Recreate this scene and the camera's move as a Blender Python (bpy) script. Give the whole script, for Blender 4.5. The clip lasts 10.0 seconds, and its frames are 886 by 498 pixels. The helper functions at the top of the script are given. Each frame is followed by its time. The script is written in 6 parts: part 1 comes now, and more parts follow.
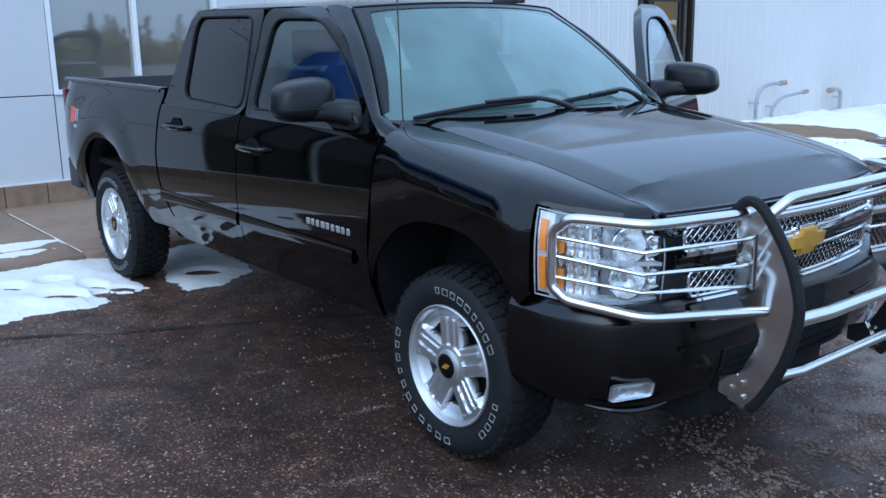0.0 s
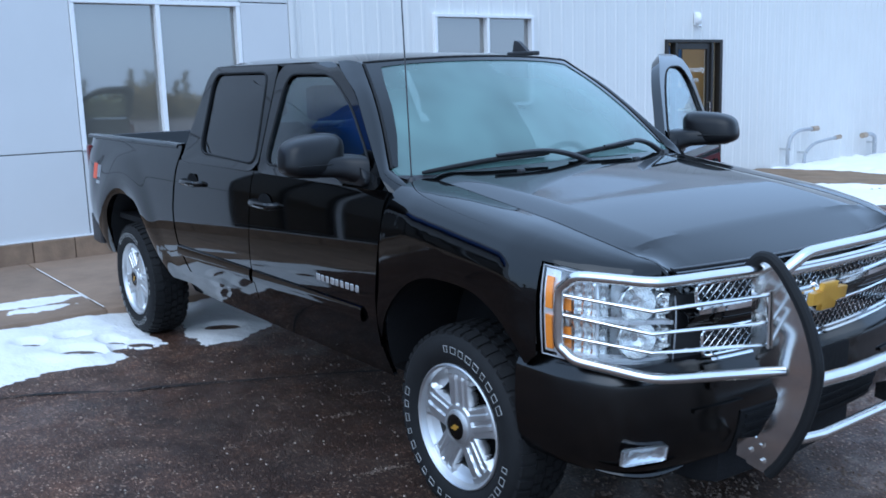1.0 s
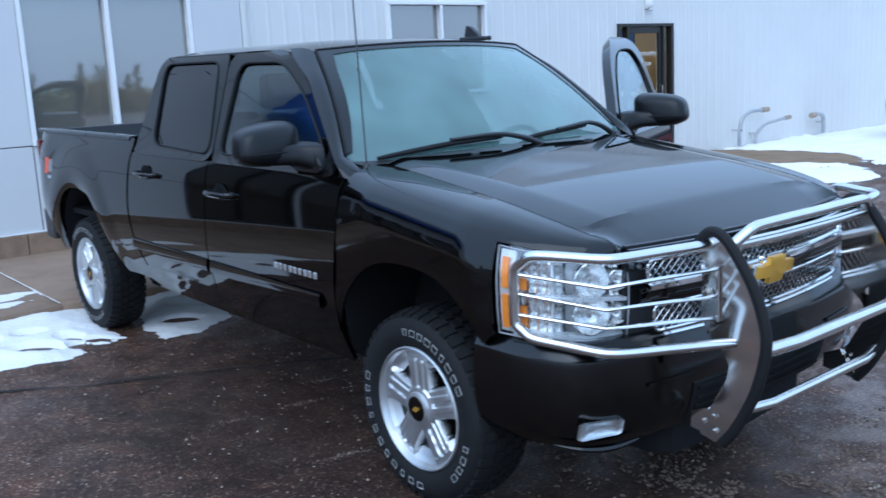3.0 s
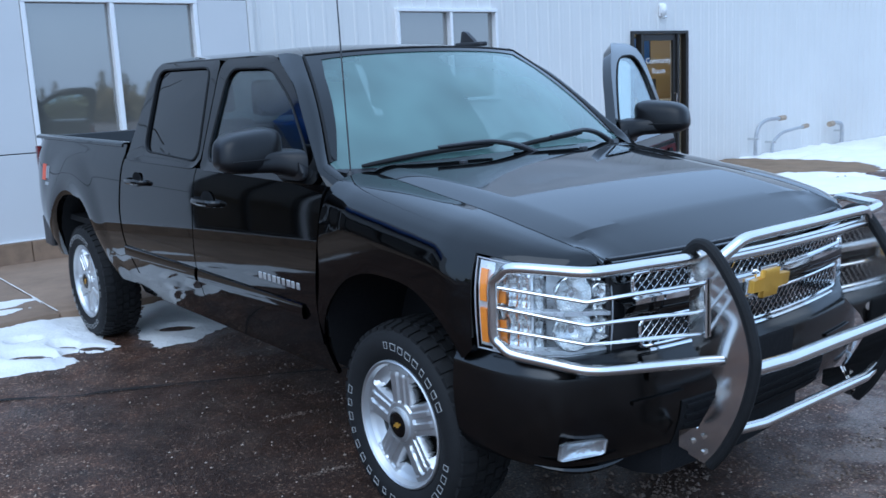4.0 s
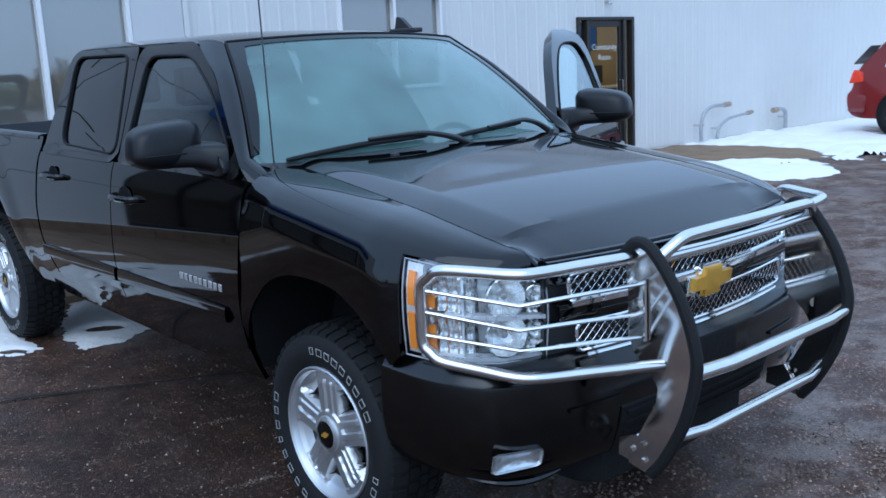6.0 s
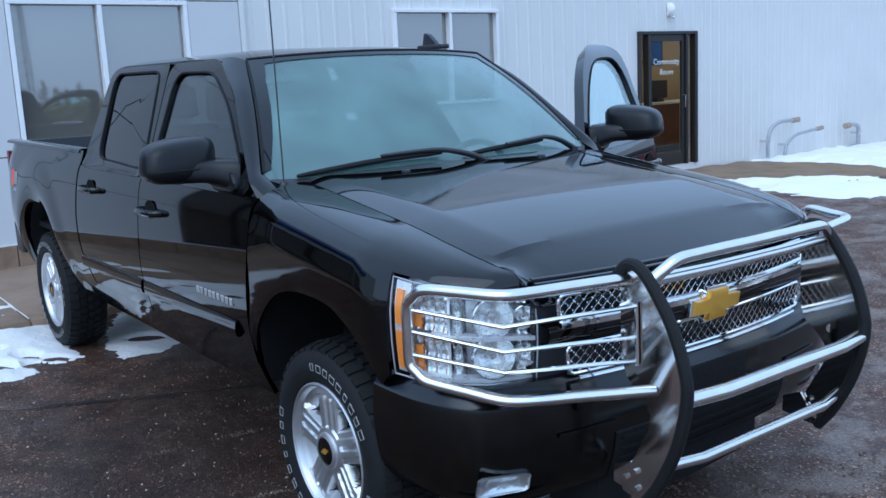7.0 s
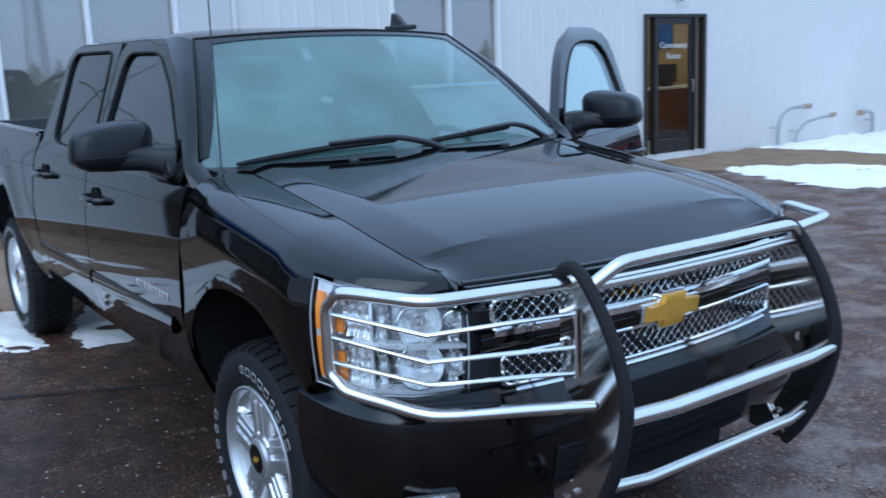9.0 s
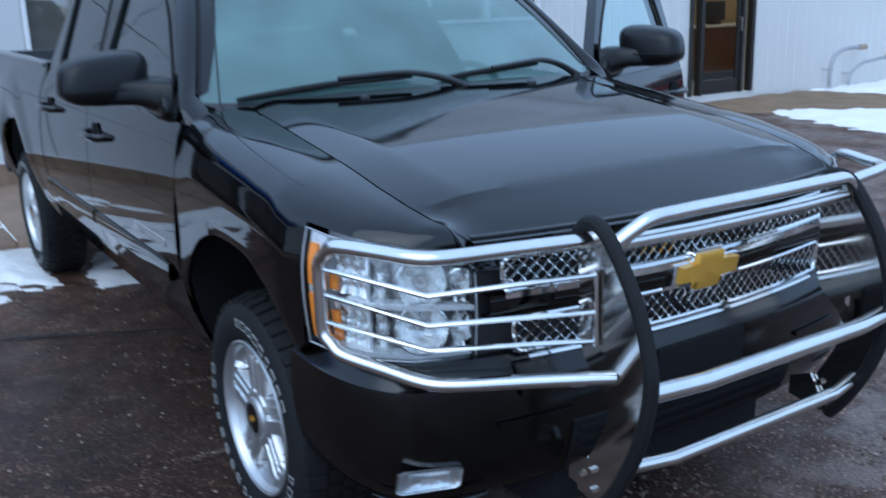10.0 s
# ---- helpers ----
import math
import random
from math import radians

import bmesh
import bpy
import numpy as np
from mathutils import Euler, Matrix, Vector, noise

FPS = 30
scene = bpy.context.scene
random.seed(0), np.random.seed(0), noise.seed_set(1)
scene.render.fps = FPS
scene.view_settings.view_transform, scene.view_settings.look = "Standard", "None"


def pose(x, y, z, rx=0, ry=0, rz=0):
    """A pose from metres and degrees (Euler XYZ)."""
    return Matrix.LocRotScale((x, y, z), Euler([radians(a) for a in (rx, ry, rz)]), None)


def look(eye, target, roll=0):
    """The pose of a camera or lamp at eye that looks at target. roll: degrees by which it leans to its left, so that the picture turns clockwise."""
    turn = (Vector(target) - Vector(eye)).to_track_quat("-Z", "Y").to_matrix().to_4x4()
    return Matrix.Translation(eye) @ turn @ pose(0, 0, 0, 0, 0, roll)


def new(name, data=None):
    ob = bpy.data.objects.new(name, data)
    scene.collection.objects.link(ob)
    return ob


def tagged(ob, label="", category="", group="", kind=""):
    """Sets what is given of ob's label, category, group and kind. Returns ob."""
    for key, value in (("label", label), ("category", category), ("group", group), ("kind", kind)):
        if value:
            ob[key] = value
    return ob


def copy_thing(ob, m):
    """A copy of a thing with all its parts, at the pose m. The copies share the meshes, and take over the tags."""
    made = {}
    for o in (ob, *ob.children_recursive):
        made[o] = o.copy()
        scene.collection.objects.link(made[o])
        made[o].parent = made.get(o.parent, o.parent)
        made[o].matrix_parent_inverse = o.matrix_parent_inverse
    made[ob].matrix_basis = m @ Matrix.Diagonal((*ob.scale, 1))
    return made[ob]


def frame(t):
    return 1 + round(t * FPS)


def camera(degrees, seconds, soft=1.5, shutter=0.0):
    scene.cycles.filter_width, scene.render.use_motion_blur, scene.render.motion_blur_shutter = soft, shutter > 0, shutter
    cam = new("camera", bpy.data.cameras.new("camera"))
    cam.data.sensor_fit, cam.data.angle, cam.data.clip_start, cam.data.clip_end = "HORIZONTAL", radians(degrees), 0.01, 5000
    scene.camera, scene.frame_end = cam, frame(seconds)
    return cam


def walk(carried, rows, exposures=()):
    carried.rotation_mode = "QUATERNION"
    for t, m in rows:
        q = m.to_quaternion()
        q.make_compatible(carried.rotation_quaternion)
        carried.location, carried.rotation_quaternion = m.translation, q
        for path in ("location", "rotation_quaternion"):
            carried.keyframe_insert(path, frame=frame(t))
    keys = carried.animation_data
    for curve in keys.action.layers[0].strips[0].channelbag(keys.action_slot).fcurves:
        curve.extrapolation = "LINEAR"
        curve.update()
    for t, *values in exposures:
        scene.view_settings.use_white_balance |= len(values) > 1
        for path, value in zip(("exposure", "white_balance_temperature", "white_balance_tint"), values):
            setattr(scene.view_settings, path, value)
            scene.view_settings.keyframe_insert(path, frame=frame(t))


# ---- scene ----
cam = camera(51.0, 10.0, shutter=0.6)
PATH = [
    (0.0, (4.55, -3.166, 1.645), (2.272, -1.333, 0.973), -0.99),
    (0.5, (4.551, -3.128, 1.646), (2.264, -1.304, 0.982), -1.44),
    (1.0, (4.552, -3.032, 1.661), (2.182, -1.266, 1.143), -1.82),
    (1.5, (4.556, -3.046, 1.656), (2.175, -1.288, 1.163), -2.2),
    (2.0, (4.581, -3.126, 1.652), (2.225, -1.335, 1.158), -2.72),
    (2.5, (4.596, -3.159, 1.65), (2.273, -1.333, 1.128), -2.98),
    (3.0, (4.589, -3.043, 1.646), (2.303, -1.182, 1.088), -2.87),
    (3.2, (4.582, -2.997, 1.646), (2.318, -1.099, 1.123), -2.25),
    (4.5, (4.594, -2.817, 1.622), (2.235, -1.048, 1.072), -3.2),
    (5.0, (4.506, -2.796, 1.638), (2.236, -0.941, 1.001), -2.76),
    (5.5, (4.445, -2.782, 1.627), (2.224, -0.853, 1.035), -2.61),
    (5.7, (4.453, -2.75, 1.635), (2.253, -0.799, 1.043), -2.78),
    (7.0, (4.629, -2.469, 1.633), (2.252, -0.716, 1.108), -2.85),
    (7.5, (4.5, -2.446, 1.631), (2.2, -0.625, 1.002), -1.41),
    (8.0, (4.449, -2.415, 1.623), (2.187, -0.545, 1.001), -0.57),
    (8.5, (4.507, -2.297, 1.627), (2.207, -0.47, 1.018), -1.78),
    (9.0, (4.592, -2.128, 1.627), (2.19, -0.425, 1.049), -2.39),
    (9.5, (4.556, -2.015, 1.627), (2.041, -0.506, 0.996), -3.45),
    (10.0, (4.416, -1.907, 1.597), (1.977, -0.337, 0.833), -1.87),
]
walk(cam, [(t, look(eye, target, roll)) for t, eye, target, roll in PATH], [(0.0, 0.82, 5050, 5), (1.2, 0.91, 5050, 5), (2.5, 0.91, 5050, 5), (4.0, 0.81, 5050, 5), (5.0, 0.67, 5050, 5), (7.0, 0.73, 5050, 5), (9.0, 0.74, 5050, 5), (10.0, 0.64, 5050, 5)])
# ---------------- light ----------------
world = bpy.data.worlds.new("overcast_sky")
scene.world = world
world.use_nodes = True
wn, wl = world.node_tree.nodes, world.node_tree.links
sky = wn.new("ShaderNodeTexSky")
sky.sky_type, sky.sun_disc = 'NISHITA', False
sky.sun_elevation, sky.sun_rotation = radians(50), radians(151)
sky.air_density, sky.dust_density, sky.ozone_density = 1.0, 2.5, 1.6
wc, wsep, wz, wnoise, wmr, wmul, wmix = [wn.new(k) for k in ("ShaderNodeTexCoord", "ShaderNodeSeparateXYZ", "ShaderNodeMapRange", "ShaderNodeTexNoise", "ShaderNodeMapRange", "ShaderNodeMath", "ShaderNodeMix")]
wl.new(wc.outputs["Generated"], wsep.inputs[0])
wl.new(wsep.outputs[2], wz.inputs[0])
wz.inputs[3].default_value, wz.inputs[4].default_value = 4.4, 5.5
wnoise.inputs["Scale"].default_value, wnoise.inputs["Detail"].default_value = 1.6, 5
wl.new(wc.outputs["Generated"], wnoise.inputs["Vector"])
wmr.inputs[3].default_value, wmr.inputs[4].default_value = 0.8, 1.2
wl.new(wnoise.outputs["Fac"], wmr.inputs[0])
wmul.operation = 'MULTIPLY'
wl.new(wz.outputs[0], wmul.inputs[0])
wl.new(wmr.outputs[0], wmul.inputs[1])
cloud = wn.new("ShaderNodeVectorMath")
cloud.operation = 'SCALE'
cloud.inputs[0].default_value = (0.83, 0.97, 1.17)
wl.new(wmul.outputs[0], cloud.inputs["Scale"])
wmix.data_type = 'RGBA'
wmix.inputs[0].default_value = 0.82
wl.new(sky.outputs[0], wmix.inputs[6])
wl.new(cloud.outputs[0], wmix.inputs[7])
wl.new(wmix.outputs[2], wn["Background"].inputs[0])
wn["Background"].inputs[1].default_value = 0.15
sun_data = bpy.data.lights.new("sun", 'SUN')
sun_data.energy, sun_data.angle, sun_data.color = 0.6, radians(60), (1.0, 0.95, 0.88)
sun = new("sun", sun_data)
sun.matrix_world = look((25, -45, 62), (0, 0, 0))


# ---------------- materials ----------------
def mat(name, base, rough=0.5, metal=0.0, var=0.12, scale=6.0, bump=0.0, bscale=80.0, coat=0.0, rvar=0.1, detail=4.0):
    m = bpy.data.materials.new(name)
    m.use_nodes = True
    n, l = m.node_tree.nodes, m.node_tree.links
    b = n["Principled BSDF"]
    b.inputs["Metallic"].default_value = metal
    b.inputs["Coat Weight"].default_value = coat
    b.inputs["Coat Roughness"].default_value = 0.02
    co = n.new("ShaderNodeTexCoord")
    t1 = n.new("ShaderNodeTexNoise")
    t1.inputs["Scale"].default_value, t1.inputs["Detail"].default_value = scale, detail
    l.new(co.outputs["Object"], t1.inputs["Vector"])
    ramp = n.new("ShaderNodeMix")
    ramp.data_type = 'RGBA'
    ramp.inputs[6].default_value = (*[c * (1 - var) for c in base], 1)
    ramp.inputs[7].default_value = (*[min(1, c * (1 + var)) for c in base], 1)
    l.new(t1.outputs["Fac"], ramp.inputs[0])
    l.new(ramp.outputs[2], b.inputs["Base Color"])
    t2 = n.new("ShaderNodeTexNoise")
    t2.inputs["Scale"].default_value, t2.inputs["Detail"].default_value = bscale, 3
    l.new(co.outputs["Object"], t2.inputs["Vector"])
    mr = n.new("ShaderNodeMapRange")
    mr.inputs[3].default_value, mr.inputs[4].default_value = max(0, rough - rvar), min(1, rough + rvar)
    l.new(t2.outputs["Fac"], mr.inputs[0])
    l.new(mr.outputs[0], b.inputs["Roughness"])
    if bump:
        bp = n.new("ShaderNodeBump")
        bp.inputs["Strength"].default_value, bp.inputs["Distance"].default_value = bump, 0.01
        l.new(t2.outputs["Fac"], bp.inputs["Height"])
        l.new(bp.outputs[0], b.inputs["Normal"])
    return m


def glass(name, tint=(1, 1, 1), gloss=0.0, base=0.05, power=4.5):
    """Thin clear glass: tinted see-through, with a gloss that grows towards grazing angles."""
    m = bpy.data.materials.new(name)
    m.use_nodes = True
    n, l = m.node_tree.nodes, m.node_tree.links
    n.remove(n["Principled BSDF"])
    tr, gl, mx = n.new("ShaderNodeBsdfTransparent"), n.new("ShaderNodeBsdfGlossy"), n.new("ShaderNodeMixShader")
    lw, pw, mr = n.new("ShaderNodeLayerWeight"), n.new("ShaderNodeMath"), n.new("ShaderNodeMapRange")
    tr.inputs[0].default_value = (*tint, 1)
    gl.inputs["Roughness"].default_value = gloss
    lw.inputs[0].default_value = 0.5
    pw.operation = 'POWER'
    pw.inputs[1].default_value = power
    mr.inputs[3].default_value, mr.inputs[4].default_value = base, 1.0
    l.new(lw.outputs["Facing"], pw.inputs[0])
    l.new(pw.outputs[0], mr.inputs[0])
    l.new(mr.outputs[0], mx.inputs[0])
    l.new(tr.outputs[0], mx.inputs[1])
    l.new(gl.outputs[0], mx.inputs[2])
    l.new(mx.outputs[0], n["Material Output"].inputs[0])
    return m


M_PAINT = mat("black_paint", (0.001, 0.001, 0.0011), 0.04, 0.0, 0.2, 3, rvar=0.03, bscale=8)
M_PAINT.node_tree.nodes["Principled BSDF"].inputs["IOR"].default_value = 1.49
M_BUMPER = mat("filmed_black_paint", (0.0016, 0.0015, 0.0015), 0.2, 0, 0.3, 6, rvar=0.08, bscale=12)
M_PLASTIC = mat("black_plastic", (0.018, 0.018, 0.02), 0.42, 0, 0.2, 20, 0.15, 700)
M_RUBBER = mat("rubber", (0.011, 0.011, 0.0115), 0.7, 0, 0.25, 25, 0.2, 300)
M_RUBBER.node_tree.nodes["Principled BSDF"].inputs["Specular IOR Level"].default_value = 0.25
M_CHROME = mat("chrome", (0.78, 0.79, 0.8), 0.08, 1.0, 0.04, 12, rvar=0.05)
M_STEEL = mat("polished_steel", (0.72, 0.72, 0.71), 0.16, 1.0, 0.08, 14, rvar=0.08, bscale=40)
M_ALLOY = mat("alloy", (0.60, 0.605, 0.61), 0.38, 0.9, 0.06, 18, 0.0, 20, rvar=0.02)
M_DARK = mat("dark_underside", (0.01, 0.01, 0.011), 0.8, 0, 0.3, 9, 0.2, 90)
M_DARK.node_tree.nodes["Principled BSDF"].inputs["Specular IOR Level"].default_value = 0.2
M_INTERIOR = mat("cabin_trim", (0.11, 0.11, 0.115), 0.7, 0, 0.2, 9, 0.2, 300)
M_SEAT = mat("seat_cloth", (0.12, 0.12, 0.125), 0.85, 0, 0.2, 12, 0.3, 500)
M_GOLD = mat("gold_badge", (0.75, 0.42, 0.06), 0.3, 0.6, 0.08, 40, rvar=0.05)
M_REFL = mat("lamp_reflector", (0.86, 0.86, 0.85), 0.26, 1.0, 0.1, 30, 0.25, 35, rvar=0.08)
M_LAMP_GREY = mat("lamp_bezel", (0.8, 0.81, 0.82), 0.3, 0.35, 0.2, 30, 0.1, 60)
M_FOG = mat("fog_reflector", (0.72, 0.73, 0.74), 0.22, 0.9, 0.2, 40, 0.5, 45)
M_AMBER = mat("amber_lens", (1.0, 0.29, 0.025), 0.35, 0, 0.15, 60)
M_LETTER = mat("tyre_letter", (0.32, 0.32, 0.31), 0.7, 0, 0.3, 60)
M_WHITE = mat("white_letter", (0.7, 0.7, 0.68), 0.6, 0, 0.15, 90)
M_TAIL = mat("tail_lens", (0.12, 0.005, 0.006), 0.1, 0, 0.1, 30)
M_RED = mat("red_decal", (0.7, 0.09, 0.03), 0.4, 0, 0.1, 50)
M_GREY = mat("grey_decal", (0.35, 0.36, 0.38), 0.4, 0, 0.1, 50)
M_GLASS = glass("clear_glass", (0.82, 0.93, 0.93))
M_TINT = glass("tinted_glass", (0.06, 0.065, 0.07), 0.0, 0.09)
M_SIDE = glass("side_glass", (0.52, 0.57, 0.57), 0.0, 0.12)
M_DOORGLASS = glass("door_glass", (0.9, 0.86, 0.78), 0.0, 0.03, 8.0)
M_CAP = mat("mirror_cap", (0.008, 0.008, 0.009), 0.32, 0, 0.2, 9, 0.03, 500, rvar=0.06)
M_CAP.node_tree.nodes["Principled BSDF"].inputs["Specular IOR Level"].default_value = 0.28
M_PLATE = mat("polished_plate", (0.68, 0.66, 0.63), 0.09, 1.0, 0.12, 7, rvar=0.06, bscale=9)
OPEN = 65
M_LENS = glass("lamp_lens", (0.95, 0.97, 0.98))


def misted(name):
    """Clear glass with a thin mist on its inside."""
    m = glass(name, (0.2, 0.27, 0.28), 0.0, 0.09)
    n, l = m.node_tree.nodes, m.node_tree.links
    mix = [q for q in n if q.bl_idname == "ShaderNodeMixShader"][0]
    df, mx, t, r = n.new("ShaderNodeBsdfDiffuse"), n.new("ShaderNodeMixShader"), n.new("ShaderNodeTexNoise"), n.new("ShaderNodeMapRange")
    df.inputs[0].default_value = (0.28, 0.47, 0.43, 1)
    t.inputs["Scale"].default_value = 2.2
    co = n.new("ShaderNodeTexCoord")
    l.new(co.outputs["Object"], t.inputs["Vector"])
    r.inputs[1].default_value, r.inputs[2].default_value = 0.3, 0.7
    r.inputs[3].default_value, r.inputs[4].default_value = 0.20, 0.40
    l.new(t.outputs["Fac"], r.inputs[0])
    l.new(r.outputs[0], mx.inputs[0])
    tr = [q for q in n if q.bl_idname == "ShaderNodeBsdfTransparent"][0]
    l.new(tr.outputs[0], mx.inputs[1])
    l.new(df.outputs[0], mx.inputs[2])
    l.new(mx.outputs[0], mix.inputs[1])
    return m


M_FILM = misted("misted_glass")


# ---------------- mesh helpers ----------------
def part(name, bm, material, parent=None, label="", angle=35):
    me = bpy.data.meshes.new(name)
    bmesh.ops.recalc_face_normals(bm, faces=bm.faces[:])
    bm.to_mesh(me)
    bm.free()
    for mm in (material if isinstance(material, (list, tuple)) else [material]):
        me.materials.append(mm)
    me.polygons.foreach_set("use_smooth", [True] * len(me.polygons))
    me.set_sharp_from_angle(angle=radians(angle))
    ob = new(name, me)
    ob.parent = parent
    return tagged(ob, label) if label else ob


def empty(name, m=None):
    ob = new(name)
    ob.empty_display_size = 0.2
    if m is not None:
        ob.matrix_world = m
    return ob


def lerp(a, b, t):
    return a + (b - a) * t


def interp(x, pts):
    """Piecewise linear through sorted (x, y) pairs."""
    if x <= pts[0][0]:
        return pts[0][1]
    for (a, p), (b, q) in zip(pts, pts[1:]):
        if x <= b:
            return lerp(p, q, (x - a) / (b - a))
    return pts[-1][1]


def spline(pts, n=6, closed=False):
    """Catmull-Rom curve through points of any dimension, n steps a span."""
    p = [np.array(q, float) for q in pts]
    k = len(p)
    out = []
    for i in range(k if closed else k - 1):
        if closed:
            a, b, c, d = p[i - 1], p[i], p[(i + 1) % k], p[(i + 2) % k]
        else:
            a, b, c, d = p[max(i - 1, 0)], p[i], p[i + 1], p[min(i + 2, k - 1)]
        for j in range(n):
            t = j / n
            out.append(0.5 * (2 * b + (c - a) * t + (2 * a - 5 * b + 4 * c - d) * t * t + (3 * b - a - 3 * c + d) * t ** 3))
    if not closed:
        out.append(p[-1])
    return [tuple(q) for q in out]


def thicken(bm, t):
    """Gives a sheet depth: a copy of it set back along the normals, joined round the rims."""
    bmesh.ops.recalc_face_normals(bm, faces=bm.faces[:])
    bm.normal_update()
    rim = [(e.verts[0], e.verts[1]) for e in bm.edges if e.is_boundary]
    faces = list(bm.faces)
    back = {v: bm.verts.new(v.co - v.normal * t) for v in list(bm.verts)}
    for f in faces:
        bm.faces.new([back[v] for v in reversed(f.verts)])
    for a, b in rim:
        try:
            bm.faces.new((a, b, back[b], back[a]))
        except ValueError:
            pass


def sheet(rows, bm=None, wrap=False, thick=0.0):
    """A grid of points as a mesh; wrap joins the last column to the first; thick gives it depth."""
    bm = bm or bmesh.new()
    vs = [[bm.verts.new(p) for p in r] for r in rows]
    fs = []
    for r0, r1 in zip(vs, vs[1:]):
        m = len(r0)
        for j in range(m if wrap else m - 1):
            q = (r0[j], r0[(j + 1) % m], r1[(j + 1) % m], r1[j])
            if len({tuple(round(c, 6) for c in v.co) for v in q}) >= 3:
                try:
                    fs.append(bm.faces.new(q))
                except ValueError:
                    pass
    bmesh.ops.remove_doubles(bm, verts=bm.verts[:], dist=1e-5)
    if thick:
        thicken(bm, thick)
    return bm


def rounded(poly, r=0.03, n=5):
    """A polygon with its corners rounded; every corner gives n + 1 points."""
    p = [np.array(q, float) for q in poly]
    out = []
    for i, b in enumerate(p):
        a, c = p[i - 1], p[(i + 1) % len(p)]
        ra = min(r, np.linalg.norm(a - b) * 0.45)
        rc = min(r, np.linalg.norm(c - b) * 0.45)
        s, e = b + (a - b) / np.linalg.norm(a - b) * ra, b + (c - b) / np.linalg.norm(c - b) * rc
        for j in range(n + 1):
            t = j / n
            out.append(tuple((1 - t) ** 2 * s + 2 * t * (1 - t) * b + t * t * e))
    return out


def tube(path, r, n=10, bm=None, closed=False, cap=True):
    bm = bm or bmesh.new()
    p = [Vector(q) for q in path]
    k = len(p)
    rings, up = [], None
    for i in range(k):
        d = (p[(i + 1) % k] - p[i - 1]) if closed else (p[min(i + 1, k - 1)] - p[max(i - 1, 0)])
        d.normalize()
        if up is None:
            up = d.orthogonal().normalized()
        up = (up - d * up.dot(d)).normalized()
        s = d.cross(up)
        rr = r(i / (k - 1)) if callable(r) else r
        rings.append([bm.verts.new(p[i] + (up * math.cos(a) + s * math.sin(a)) * rr) for a in (2 * math.pi * j / n for j in range(n))])
    for i in range(k if closed else k - 1):
        a, b = rings[i], rings[(i + 1) % k]
        for j in range(n):
            bm.faces.new((a[j], a[(j + 1) % n], b[(j + 1) % n], b[j]))
    if cap and not closed:
        bm.faces.new(rings[0][::-1])
        bm.faces.new(rings[-1])
    return bm


def box(x0, x1, y0, y1, z0, z1, bevel=0.0, bm=None, seg=2):
    bm = bm or bmesh.new()
    r = bmesh.ops.create_cube(bm, size=1)
    for v in r["verts"]:
        v.co = (lerp(x0, x1, v.co.x + 0.5), lerp(y0, y1, v.co.y + 0.5), lerp(z0, z1, v.co.z + 0.5))
    if bevel:
        es = list({e for v in r["verts"] for e in v.link_edges})
        bmesh.ops.bevel(bm, geom=es, offset=bevel, segments=seg, affect='EDGES', profile=0.5)
    return bm


def prism(outline, lo, hi, axis=1, bevel=0.0, bm=None):
    """A flat outline pushed from lo to hi along an axis; the outline gives the two other coordinates in x, y, z order."""
    bm = bm or bmesh.new()

    def at(p, v):
        q = list(p)
        q.insert(axis, v)
        return q
    a = [bm.verts.new(at(p, lo)) for p in outline]
    b = [bm.verts.new(at(p, hi)) for p in outline]
    fs = [bm.faces.new(a), bm.faces.new(b[::-1])]
    k = len(a)
    for i in range(k):
        fs.append(bm.faces.new((a[i], b[i], b[(i + 1) % k], a[(i + 1) % k])))
    if bevel:
        es = list({e for f in fs[:2] for e in f.edges})
        bmesh.ops.bevel(bm, geom=es, offset=bevel, segments=2, affect='EDGES', profile=0.5)
    return bm


def lathe(profile, n=40, axis_y=True, bm=None, at=(0, 0, 0)):
    """Turns a profile of (radius, along) round the y axis through a point."""
    rows = []
    for r, h in profile:
        rows.append([(at[0] + r * math.cos(2 * math.pi * j / n), at[1] + h, at[2] + r * math.sin(2 * math.pi * j / n)) for j in range(n)])
    return sheet(rows, bm, wrap=True)


# ---------------- ground ----------------
SLOPE = 0.0129


def ground_z(x, y):
    """The yard falls gently away from the building."""
    far = -SLOPE * max(-6.0, min(9.0, x))
    near = -SLOPE * max(-2.2, min(9.0, x))
    t = max(0.0, min(1.0, (y - 3.0) / 2.0))
    return near + (far - near) * t


def build_ground():
    xs = [-60, -30, -12, -6] + [-5.5 + 0.25 * i for i in range(59)] + [12, 20, 40, 90, 200, 500, 1500]
    ys = [-1500, -400, -100, -40, -20, -12] + [-10 + 0.25 * i for i in range(121)] + [24, 30, 45, 80, 200, 600, 1500]
    rows = [[(x, y, ground_z(x, y) + (0.006 * noise.noise((x * 0.9, y * 0.9, 3)) if abs(x) < 10 and -10 < y < 22 else 0)) for y in ys] for x in xs]
    return rows


